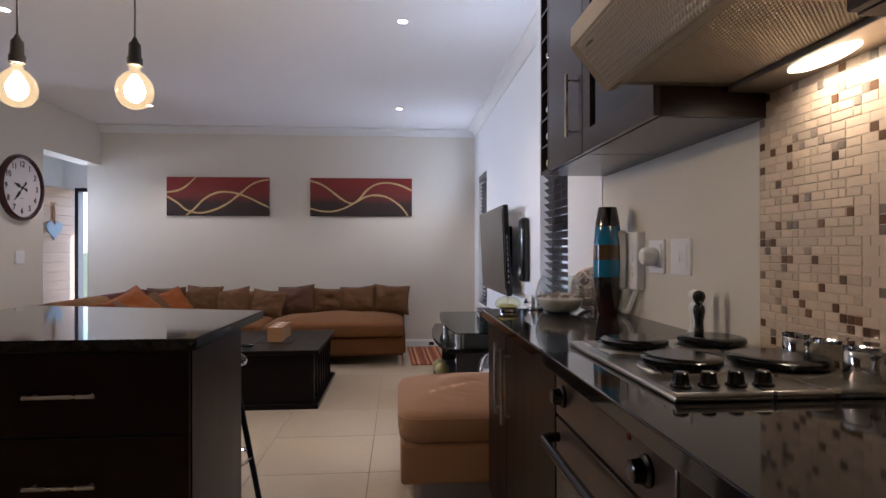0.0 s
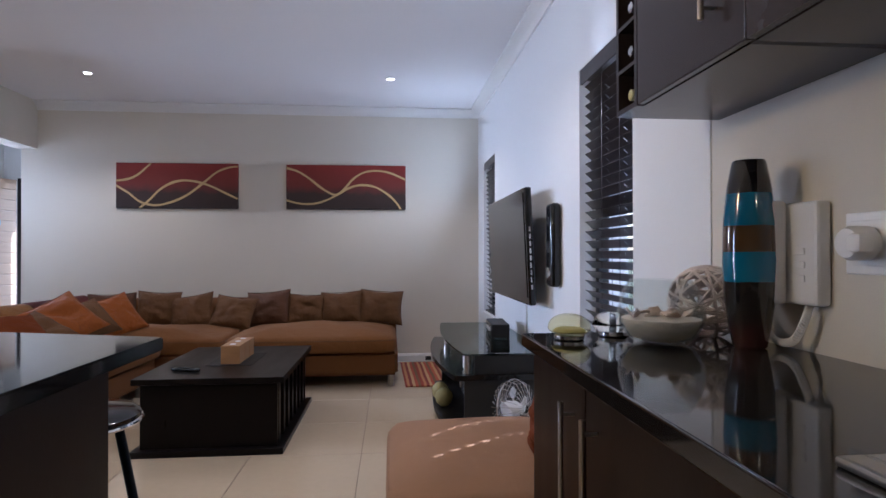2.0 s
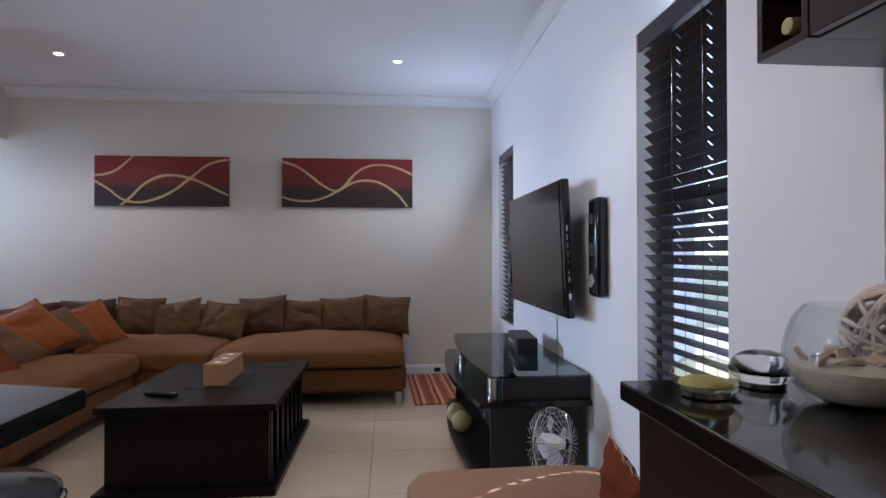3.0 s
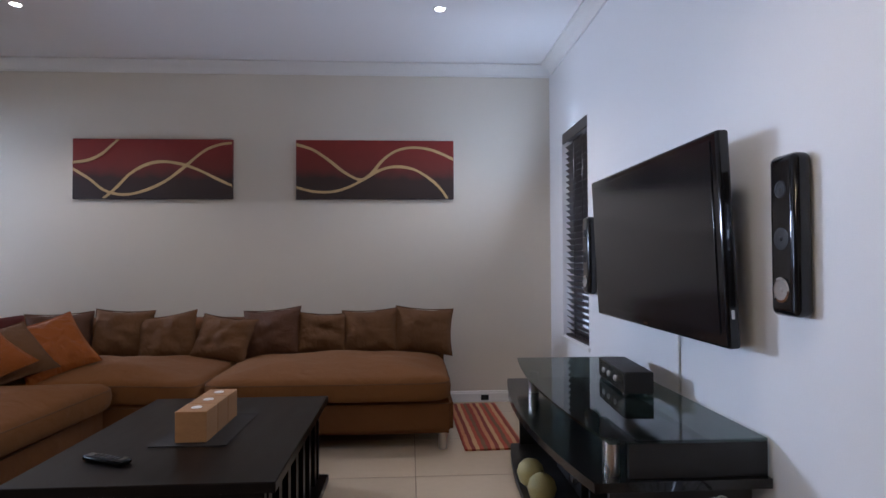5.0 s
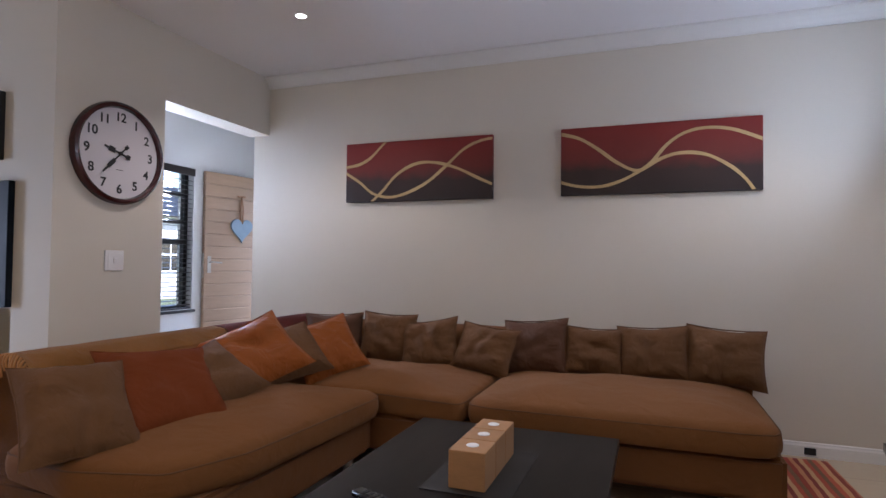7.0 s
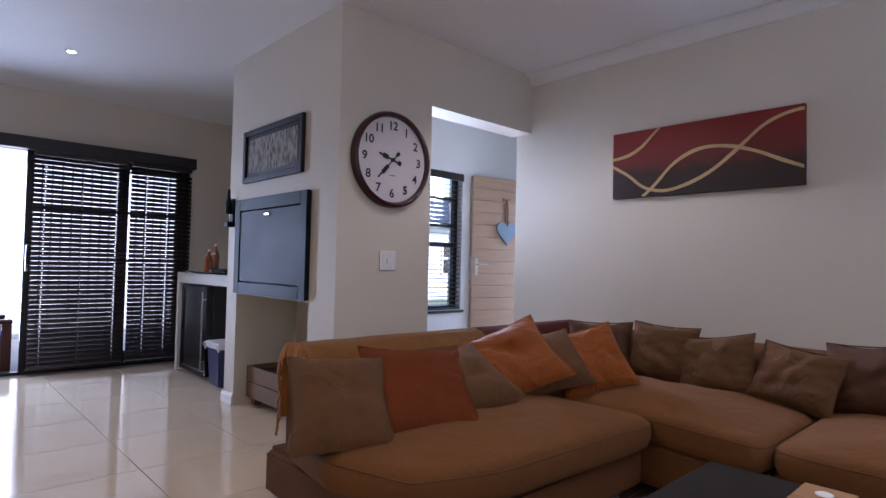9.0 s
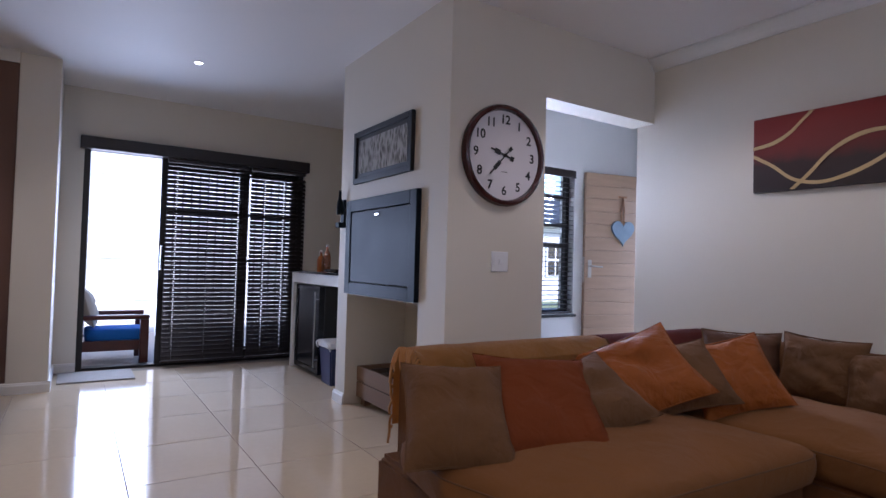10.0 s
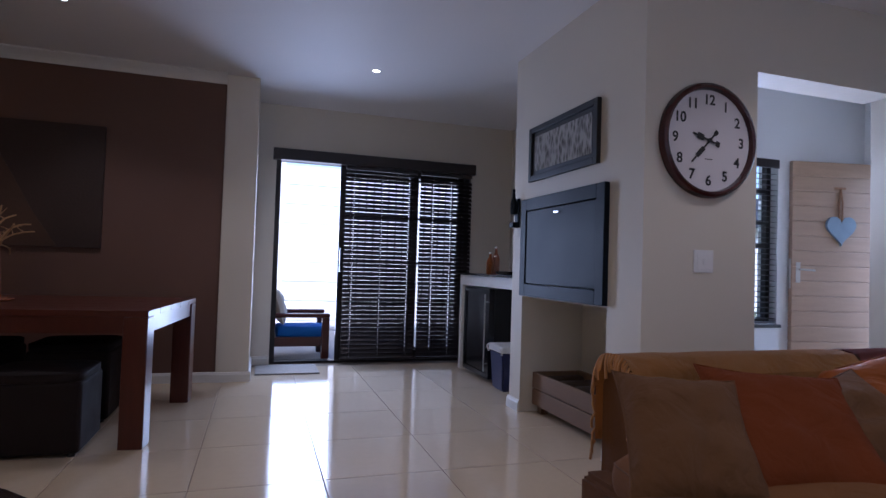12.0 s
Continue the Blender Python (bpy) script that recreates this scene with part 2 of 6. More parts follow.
TWIG = paint("gilded_twig", (0.50, 0.30, 0.13), 0.6, vary=0.2, scale=20, grain=150, bump=0.1)
BLUE_CLOTH = paint("bright_blue_canvas", (0.02, 0.16, 0.55), 0.85, vary=0.1, scale=6, grain=300, bump=0.2)
CREAM_CLOTH = paint("cream_canvas", (0.65, 0.58, 0.46), 0.9, vary=0.08, scale=6, grain=300, bump=0.2)
RENDER = paint("white_garden_wall", (0.62, 0.61, 0.59), 0.85, vary=0.06, scale=2, grain=90, bump=0.2)
PAVING = paint("patio_paving", (0.42, 0.38, 0.33), 0.8, vary=0.15, scale=3, grain=60, bump=0.15)
GRASS = paint("garden_ground", (0.10, 0.12, 0.05), 0.95, vary=0.3, scale=4, grain=60, bump=0.5)
NAVY = paint("navy_plastic", (0.02, 0.025, 0.09), 0.4, vary=0.08, scale=5, grain=100, bump=0.02)
MAT = paint("grey_door_mat", (0.34, 0.31, 0.28), 0.95, vary=0.2, scale=14, grain=300, bump=0.5)
HEART_PAINT = paint("blue_grey_distressed_paint", (0.24, 0.33, 0.42), 0.6, vary=0.2, scale=12, grain=90, bump=0.1)
JUTE = paint("jute_rope", (0.36, 0.20, 0.11), 0.95, vary=0.2, scale=30, grain=300, bump=0.4)
CANDLE = paint("olive_wax", (0.45, 0.42, 0.20), 0.5, vary=0.12, scale=8, grain=100, bump=0.05)
INK = paint("black_ink", (0.012, 0.012, 0.014), 0.5, vary=0.1, scale=10, grain=100, bump=0.0)
CLOCK_FACE = paint("clock_paper", (0.66, 0.63, 0.66), 0.5, vary=0.02, scale=4, grain=120, bump=0.0)
CLOCK_RIM = paint("mahogany_rim", (0.055, 0.014, 0.014), 0.22, vary=0.2, scale=8, grain=80, bump=0.02)
LINE_PAINT = paint("ochre_brush_line", (0.54, 0.39, 0.18), 0.6, vary=0.2, scale=15, grain=120, bump=0.2)
MOSAIC = paint("cream_mosaic", (0.62, 0.49, 0.37), 0.25, vary=0.12, scale=14, grain=90, bump=0.03, spread=0.12)
MOSAIC_MID = paint("smoky_glass_mosaic", (0.33, 0.26, 0.21), 0.12, vary=0.4, scale=40, grain=120, bump=0.02, spread=0.3)
OVEN_STEEL = paint("dull_bronze_oven_steel", (0.17, 0.14, 0.125), 0.36, metal=1.0, vary=0.1, scale=4, grain=90, bump=0.02)
HOOD_STEEL = paint("warm_grey_hood_steel", (0.40, 0.35, 0.28), 0.42, metal=1.0, vary=0.08, scale=4, grain=90, bump=0.02)
MOSAIC_DARK = paint("bronze_glass_mosaic", (0.15, 0.085, 0.05), 0.12, vary=0.3, scale=25, grain=120, bump=0.02, spread=0.45)
CANVAS_RED = bands("red_to_black_canvas", [(0.0, (0.012, 0.006, 0.006)), (0.42, (0.03, 0.012, 0.010)), (0.62, (0.14, 0.014, 0.010)), (1.0, (0.20, 0.014, 0.010))], "Z", 0.55, 0.16, bump=0.15)
CANVAS_RED.node_tree.nodes["Math"].inputs[1].default_value = 0.18
VASE_BANDS = bands("banded_glaze", [(0.0, (0.035, 0.010, 0.010)), (0.14, (0.014, 0.012, 0.012)), (0.36, (0.007, 0.14, 0.26)), (0.52, (0.06, 0.032, 0.014)), (0.66, (0.007, 0.13, 0.25)), (0.83, (0.012, 0.012, 0.016))], "Z", 0.1, 0.02, coat=0.5, constant=True)
RUG_STRIPES = bands("striped_rug", [(i / 15, c) for i, c in enumerate([(0.30, 0.05, 0.03), (0.50, 0.22, 0.10), (0.22, 0.04, 0.03), (0.55, 0.33, 0.16), (0.40, 0.08, 0.04), (0.20, 0.10, 0.05)] * 2 + [(0.45, 0.10, 0.05), (0.55, 0.30, 0.14), (0.25, 0.05, 0.03), (0.42, 0.16, 0.08)])], "X", 0.95, 0.06, bump=0.6, constant=True)


# ---- mesh helpers ----
def box(bm, lo, hi, bevel=0.0, seg=2):
    lo, hi = Vector(lo), Vector(hi)
    made = bmesh.ops.create_cube(bm, size=1.0)["verts"]
    for v in made:
        v.co = Vector([(lo[n] + hi[n]) / 2 + v.co[n] * (hi[n] - lo[n]) for n in range(3)])
    if bevel:
        edges = list({e for v in made for e in v.link_edges})
        bmesh.ops.bevel(bm, geom=edges, offset=bevel, segments=seg, affect="EDGES", profile=0.5)
    return bm


def boxes(*pairs, bevel=0.0, seg=2):
    bm = bmesh.new()
    for lo, hi in pairs:
        box(bm, lo, hi, bevel, seg)
    return bm


def lathe(bm, profile, seg=32, centre=(0, 0, 0), m=None):
    """Turns a profile of (radius, height) round z."""
    rings = []
    for r, z in profile:
        ring = []
        for k in range(seg):
            a = 2 * math.pi * k / seg
            p = Vector((max(r, 1e-4) * math.cos(a), max(r, 1e-4) * math.sin(a), z))
            ring.append(bm.verts.new((m @ p if m else p) + Vector(centre)))
        rings.append(ring)
    for a, b in zip(rings, rings[1:]):
        for k in range(seg):
            bm.faces.new((a[k], a[(k + 1) % seg], b[(k + 1) % seg], b[k]))
    bm.faces.new(list(reversed(rings[0])))
    bm.faces.new(rings[-1])
    return bm


def rod(bm, a, b, r, seg=12, r2=None):
    a, b = Vector(a), Vector(b)
    turn = (b - a).to_track_quat("Z", "Y").to_matrix().to_4x4()
    return lathe(bm, [(r, 0), (r if r2 is None else r2, (b - a).length)], seg, a, turn)


def tube(bm, points, r, seg=8, closed=False):
    """A round cord along points."""
    pts = [Vector(p) for p in points]
    rings, n = [], len(pts)
    side = None
    for i, p in enumerate(pts):
        before, after = (pts[i - 1], pts[(i + 1) % n]) if closed else (pts[max(0, i - 1)], pts[min(n - 1, i + 1)])
        way = (after - before).normalized()
        if side is None:
            side = way.orthogonal().normalized()
        side = (side - way * side.dot(way))
        side = side.normalized() if side.length > 1e-6 else way.orthogonal().normalized()
        up = way.cross(side)
        rings.append([bm.verts.new(p + r * (math.cos(2 * math.pi * k / seg) * side + math.sin(2 * math.pi * k / seg) * up)) for k in range(seg)])
    for i in range(n if closed else n - 1):
        a, b = rings[i], rings[(i + 1) % n]
        for k in range(seg):
            bm.faces.new((a[k], a[(k + 1) % seg], b[(k + 1) % seg], b[k]))
    if not closed:
        bm.faces.new(list(reversed(rings[0])))
        bm.faces.new(rings[-1])
    return bm


def smooth_line(points, steps=6):
    """A Catmull-Rom line through points."""
    pts = [Vector(p) for p in points]
    out = []
    for i in range(len(pts) - 1):
        p0, p1, p2, p3 = pts[max(0, i - 1)], pts[i], pts[i + 1], pts[min(len(pts) - 1, i + 2)]
        for k in range(steps):
            t = k / steps
            out.append(0.5 * (2 * p1 + (p2 - p0) * t + (2 * p0 - 5 * p1 + 4 * p2 - p3) * t * t + (3 * p1 - p0 - 3 * p2 + p3) * t ** 3))
    out.append(pts[-1])
    return out


def rounded(profile, steps=5):
    """The same profile for lathe() with a smooth curve through its points."""
    return [(p.x, p.z) for p in smooth_line([(r, 0, z) for r, z in profile], steps)]


def part(name, bm, material, parent=None, label="", smooth=True, m=None):
    bmesh.ops.recalc_face_normals(bm, faces=bm.faces[:])
    mesh = bpy.data.meshes.new(name)
    bm.to_mesh(mesh)
    bm.free()
    mesh.materials.append(material)
    if smooth:
        mesh.shade_smooth()
        mesh.set_sharp_from_angle(angle=radians(40))
        if len(mesh.polygons) < 400:  # wide flat faces of boxes stay flat between their rounded edges
            for p in mesh.polygons:
                if max(abs(c) for c in p.normal) > 0.9999:
                    p.use_smooth = False
    ob = new(name, mesh)
    if parent:
        ob.parent = parent
    if m is not None:
        ob.matrix_basis = m
    if label:
        ob["label"] = label
    return ob


def thing(name, m, label, category, group="", kind=""):
    ob = new(name)
    ob.empty_display_size = 0.1
    ob.matrix_basis = m
    return tagged(ob, label, category, group, kind)


def structure(name, bm, material, label, category="wall"):
    ob = part(name, bm, material, smooth=False)
    return tagged(ob, label, category, kind="structure")


def pillow_mesh(w, h, t, seed=0, n=24, pinch=0.09, wrinkle=0.009, silk=0.0):
    """An upright cushion: w wide along x, h high along z from 0, t thick along y."""
    bm = bmesh.new()
    loose = min(1.0, t / 0.15)
    sheets = []
    for side in (1, -1):
        rows = []
        for i in range(n + 1):
            row = []
            for j in range(n + 1):
                u, v = -1 + 2 * i / n, -1 + 2 * j / n
                x = u * (1 - pinch * (1 - v * v)) * w / 2
                z = v * (1 - pinch * (1 - u * u)) * h / 2 + h / 2
                d = ((1 - abs(u) ** 2.6) * (1 - abs(v) ** 2.6)) ** 0.55 * t / 2
                q = Vector((u * 2.3 + seed * 7.1, v * 2.3, side * 3.0))
                d += loose * wrinkle * 2.6 * noise.noise(q * 0.8) * (1 - u ** 4) * (1 - v ** 4)
                d += silk * noise.noise(q * 1.9 + Vector((0, 0, 9))) * (1 - u ** 4) * (1 - v ** 4)
                # puckers that run in from the seams, and a soft diagonal crease
                d += loose * 0.016 * noise.noise(Vector((u * 1.5, v * 7, seed * 3.3 + side))) * u * u * (1 - u ** 6) * (1 - v ** 4)
                d += loose * 0.012 * noise.noise(Vector((u * 7, v * 1.5, seed * 5.7 + side))) * v * v * (1 - v ** 6) * (1 - u ** 4)
                s = u * math.cos(seed * 2.4) + v * math.sin(seed * 2.4) - 0.15
                d -= loose * 0.018 * math.exp(-s * s * 30) * (1 - u ** 2) * (1 - v ** 2)
                z -= 0.02 * h * (1 - u * u) * max(0, v) * (1 + noise.noise(q))
                row.append(bm.verts.new((x, side * max(d, 0.0), z)))
            rows.append(row)
        sheets.append(rows)
        for i in range(n):
            for j in range(n):
                bm.faces.new((rows[i][j], rows[i + 1][j], rows[i + 1][j + 1], rows[i][j + 1]))
    bmesh.ops.remove_doubles(bm, verts=bm.verts[:], dist=0.0008)
    return bm


def pillow_rim(w, h, pinch=0.09):
    pts = []
    for k in range(48):
        s = k / 12
        f, e = s % 1, int(s)
        u, v = [(-1 + 2 * f, -1), (1, -1 + 2 * f), (1 - 2 * f, 1), (-1, 1 - 2 * f)][e]
        pts.append((u * (1 - pinch * (1 - v * v)) * w / 2, 0, v * (1 - pinch * (1 - u * u)) * h / 2 + h / 2))
    return pts


def cushion(m, w, h, t, material, label, seed=0):
    c = thing("cushion", m, label, "cushion", "cushions on the sofa")
    part("cover", pillow_mesh(w, h, t * 1.2, seed, silk=0.015 if material == ORANGE_CLOTH else 0.006), material, c)
    part("piping", tube(bmesh.new(), pillow_rim(w, h), 0.0035, 6, True), PIPING if material in (TAUPE_CLOTH, BROWN_CLOTH) else material, c)
    return c


def pad_mesh(outline, z0, z1, puff=0.03, per=10, seed=0, sag=0.012):
    """A padded block over a convex outline, its edges rolled and its top domed."""
    pts = []
    n = len(outline)
    for i in range(n):
        a, b = Vector(outline[i]), Vector(outline[(i + 1) % n])
        for k in range(per):
            pts.append(a.lerp(b, k / per))
    mid = sum(pts, Vector((0, 0))) / len(pts)
    # corners rounded by averaging neighbours
    for _ in range(2):
        pts = [(pts[i - 1] + 2 * pts[i] + pts[(i + 1) % len(pts)]) / 4 for i in range(len(pts))]
    h = z1 - z0
    prof = [(0.965, 0.0), (0.992, 0.08), (1.005, 0.3), (1.008, 0.55), (1.0, 0.82), (0.985, 0.94), (0.955, 1.0)]
    prof += [(s, 1.0) for s in (0.9, 0.82, 0.74, 0.65, 0.56, 0.46, 0.35, 0.22, 0.1)]
    bm = bmesh.new()
    rings = []
    for s, f in prof:
        ring = []
        for p in pts:
            q = mid + (p - mid) * s
            z = z0 + h * f
            if f >= 1.0:
                z += puff * (1 - s ** 2) ** 0.85 + (1 - s ** 4) * sag * (noise.noise(Vector((q.x * 2.4, q.y * 2.4, seed))) + 0.3 * noise.noise(Vector((q.x * 7, q.y * 7, seed + 4))))
            ring.append(bm.verts.new((q.x, q.y, z)))
        rings.append(ring)
    m = len(pts)
    for a, b in zip(rings, rings[1:]):
        for k in range(m):
            bm.faces.new((a[k], a[(k + 1) % m], b[(k + 1) % m], b[k]))
    bm.faces.new(rings[-1])
    bm.faces.new(list(reversed(rings[0])))
    edge = [(mid + (p - mid) * 0.998).to_3d() + Vector((0, 0, z0 + h * 0.86)) for p in pts]
    return bm, edge


def rot_z(x, y, z, a):
    return pose(x, y, z, 0, 0, a)


def text_mesh(name, body, size, material, parent, m, label=""):
    curve = bpy.data.curves.new(name, "FONT")
    curve.body, curve.size, curve.align_x, curve.align_y, curve.extrude, curve.offset = body, size, "CENTER", "CENTER", 0.0008, size * 0.022
    holder = bpy.data.objects.new(name, curve)
    mesh = bpy.data.meshes.new_from_object(holder)
    bpy.data.objects.remove(holder)
    bpy.data.curves.remove(curve)
    mesh.materials.append(material)
    ob = new(name, mesh)
    ob.parent = parent
    ob.matrix_basis = m
    return ob


# ---- structure ----
CEIL = 2.64
EAST, KITCHEN_EAST, NORTH, CLOCK_X, BRAAI_Y, DOOR_X = 1.755, 1.759, 8.02, -2.65, 6.21, -6.22
structure("floor", boxes(((-6.4, -1.2, -0.14), (2.0, 9.7, -0.004))), GROUT, "brown-grey grout bed under polished cream floor tiles", "floor")
structure("ceiling", boxes(((-6.4, -1.2, CEIL), (2.0, 9.75, CEIL + 0.12))), CEILING, "smooth white painted plaster ceiling", "ceiling")
structure("wall_north", boxes(((-2.80, NORTH, 0), (2.0, NORTH + 0.23, CEIL)), ((-2.80, NORTH + 0.23, 0), (-2.625, 9.5, CEIL))), WALL, "plain greige painted living room wall behind the sofa")
structure("wall_clock", boxes(((CLOCK_X - 0.2, BRAAI_Y, 0), (CLOCK_X, 6.94, CEIL)), ((CLOCK_X - 0.2, 6.94, 2.17), (CLOCK_X, NORTH, CEIL))), WALL, "greige painted wall with an opening into the entrance hall")
structure("wall_fireplace", boxes(((-4.2, BRAAI_Y, 0), (-4.02, 6.95, 0.84)), ((-2.95, BRAAI_Y, 0), (CLOCK_X - 0.2, 6.95, 0.84)),
                                  ((-4.2, BRAAI_Y, 0.84), (CLOCK_X - 0.2, 6.95, CEIL)), ((-4.02, 6.72, 0), (-2.95, 6.95, 0.84))), WALL, "greige painted chimney wall with a firewood niche")
structure("wall_alcove", boxes(((-6.4, 7.1, 0), (-4.2, 7.3, CEIL)), ((-4.3, 6.95, 0), (-4.2, 7.1, CEIL))), WALL, "greige painted back wall of the bar alcove")
SD0, SD1, SDTOP = 4.49, 6.60, 2.13
structure("wall_west", boxes(((DOOR_X - 0.22, 4.31, 0), (DOOR_X, SD0, CEIL)), ((DOOR_X - 0.22, SD1, 0), (DOOR_X, 7.1, CEIL)),
                             ((DOOR_X - 0.22, SD0, SDTOP), (DOOR_X, SD1, CEIL))), WALL, "greige painted wall round the patio sliding door")
structure("wall_return", boxes(((DOOR_X - 0.22, 4.04, 0), (-5.42, 4.31, CEIL)), bevel=0.006), WALL, "greige painted wall end beside the patio door")
structure("wall_brown", boxes(((-5.65, -1.2, 0), (-5.44, 4.04, CEIL))), WALL_BROWN, "chocolate brown accent wall of the dining corner")
structure("wall_south", boxes(((-5.44, -1.2, 0), (2.0, -1.0, CEIL))), WALL, "plain greige kitchen back wall")
structure("wall_kitchen_east", boxes(((KITCHEN_EAST, -1.0, 0), (2.0, 3.63, CEIL))), WALL, "grey-beige painted kitchen wall above the worktop")
W1, W2 = (4.16, 4.775), (7.06, 7.655)
SILL, HEAD = 0.56, 2.02
structure("wall_east", boxes(((EAST, 3.63, 0), (2.0, W1[0], CEIL)), ((EAST, W1[1], 0), (2.0, W2[0], CEIL)), ((EAST, W2[1], 0), (2.0, NORTH, CEIL)),
                             *[((EAST, a, 0), (2.0, b, SILL)) for a, b in (W1, W2)], *[((EAST, a, HEAD), (2.0, b, CEIL)) for a, b in (W1, W2)]), WALL_PALE, "pale painted wall with two narrow windows")
HW = (7.45, 8.50, 0.65, 2.03)
HALL_X = -3.9
structure("wall_hall_west", boxes(((HALL_X - 0.2, 6.95, 0), (HALL_X, HW[0], CEIL)), ((HALL_X - 0.2, HW[1], 0), (HALL_X, 9.7, CEIL)),
                                  ((HALL_X - 0.2, HW[0], 0), (HALL_X, HW[1], HW[2])), ((HALL_X - 0.2, HW[0], HW[3]), (HALL_X, HW[1], CEIL))), WALL_PALE, "white painted entrance hall wall with a window")
structure("wall_hall_north", boxes(((HALL_X, 9.5, 0), (-3.74, 9.7, CEIL)), ((-2.9, 9.5, 0), (-2.625, 9.7, CEIL)), ((-3.74, 9.5, 2.06), (-2.9, 9.7, CEIL))), WALL_PALE, "white painted hall wall round the entrance")
structure("wall_hall_south", boxes(((HALL_X, 6.95, 0), (-2.855, 7.0, CEIL))), WALL_PALE, "white painted hall end wall")


def run_profile(name, profile, line, material, label, category):
    """A moulding: profile of (out from the wall, height) swept along a straight line of (x0, y0, x1, y1); the room lies to its left."""
    x0, y0, x1, y1 = line
    way = Vector((x1 - x0, y1 - y0, 0)).normalized()
    out = Vector((-way.y, way.x, 0))
    bm = bmesh.new()
    ends = []
    for px, py in ((x0, y0), (x1, y1)):
        ends.append([bm.verts.new(Vector((px, py, 0)) + out * o + Vector((0, 0, z))) for o, z in profile])
    n = len(profile)
    for k in range(n):
        bm.faces.new((ends[0][k], ends[0][(k + 1) % n], ends[1][(k + 1) % n], ends[1][k]))
    bm.faces.new(ends[0]), bm.faces.new(list(reversed(ends[1])))
    return structure(name, bm, material, label, category)


COVE = [(0.0, CEIL - 0.001), (0.0, CEIL - 0.085), (0.012, CEIL - 0.085), (0.016, CEIL - 0.072), (0.03, CEIL - 0.05), (0.052, CEIL - 0.03), (0.072, CEIL - 0.018), (0.085, CEIL - 0.014), (0.085, CEIL - 0.001)]
SKIRT = [(0.0, 0.0), (0.016, 0.0), (0.016, 0.062), (0.011, 0.072), (0.009, 0.08), (0.0, 0.084)]
for line in ((EAST, NORTH, CLOCK_X, NORTH), (EAST, 3.63, EAST, NORTH - 0.085), (KITCHEN_EAST, -1.0, KITCHEN_EAST, 3.63), (-5.44, 4.04, -5.44, -1.0)):
    run_profile("cornice", COVE, line, WHITE, "white plaster cove cornice under the ceiling", "cornice")
for line in ((EAST, NORTH, CLOCK_X, NORTH), (EAST, 3.63, EAST, NORTH), (CLOCK_X, 6.94, CLOCK_X, BRAAI_Y), (CLOCK_X, BRAAI_Y, -2.95, BRAAI_Y), (-4.02, BRAAI_Y, -4.216, BRAAI_Y), (-4.2, BRAAI_Y, -4.2, 6.95),
             (DOOR_X, SD0, DOOR_X, 4.31), (DOOR_X, 6.70, DOOR_X, SD1), (DOOR_X, 4.31, -5.42, 4.31), (-5.42, 4.326, -5.42, 4.04), (-5.44, 4.04, -5.44, -1.0)):
    run_profile("baseboard", SKIRT, line, WHITE, "cream painted wooden skirting board along the wall", "skirting board")

# ---- outdoors ----
structure("ground", boxes(((-400, -400, -0.4), (400, 400, -0.16))), GRASS, "garden ground outside the house", "ground")
structure("patio_paving", boxes(((-9.3, 2.0, -0.16), (DOOR_X - 0.22, 7.6, -0.02))), PAVING, "pale concrete patio paving", "paving")
# pale slab added on the east side to reflect sun into the blinds
structure("added_bounce_slab", boxes(((2.0, -2.0, -0.16), (9.0, 11.0, -0.02))), PAVING, "pale ground slab added beside the house to bounce sunlight at the blinds", "paving")
fence = thing("garden_wall", pose(-9.3, 0, -0.16), "white precast concrete panel wall beyond the patio", "garden wall")
for k in range(9):
    part("panel", boxes(((-0.06, 1.6, k * 0.30), (0.0, 9.2, k * 0.30 + 0.292)), bevel=0.01), RENDER, fence, smooth=False)
for k in range(6):
    part("post", boxes(((-0.09, 1.55 + k * 1.52, 0), (0.03, 1.65 + k * 1.52, 2.75)), bevel=0.01), RENDER, fence, smooth=False)
side = thing("patio_side_wall", pose(0, 0, -0.16), "white rendered side wall of the patio", "garden wall")
part("wall", boxes(((-9.2, 4.05, 0), (DOOR_X - 0.24, 4.23, 2.5)), bevel=0.008), RENDER, side, smooth=False)
part("coping", boxes(((-9.2, 4.02, 2.5), (DOOR_X - 0.24, 4.26, 2.55)), bevel=0.008), RENDER, side, smooth=False)

house = thing("neighbour_house", pose(-15.5, 13.0, -0.16), "white rendered house with dark roof across the road", "house")
part("wall", boxes(((-5, 0, 0), (0, 16, 2.9))), RENDER, house, smooth=False)
bm = bmesh.new()
rv = [bm.verts.new(p) for p in ((0.5, -0.5, 2.85), (0.5, 16.5, 2.85), (-5.5, 16.5, 2.85), (-5.5, -0.5, 2.85), (-2.5, 2.5, 4.3), (-2.5, 13.5, 4.3))]
for f in ((0, 1, 5, 4), (1, 2, 5), (2, 3, 4, 5), (3, 0, 4), (3, 2, 1, 0)):
    bm.faces.new([rv[k] for k in f])
part("roof", bm, BLACK_MATT, house, smooth=False)
for k in range(6):
    w = part("window", boxes(((0.0, 1.2 + k * 2.4, 0.9), (0.06, 2.5 + k * 2.4, 2.2))), WHITE, house, smooth=False)
    for a in range(3):
        for b in range(2):
            part("pane", boxes(((0.06, 1.26 + k * 2.4 + a * 0.41, 0.97 + b * 0.6), (0.065, 1.62 + k * 2.4 + a * 0.41, 1.5 + b * 0.6))), BLACK_GLOSS, w, smooth=False)


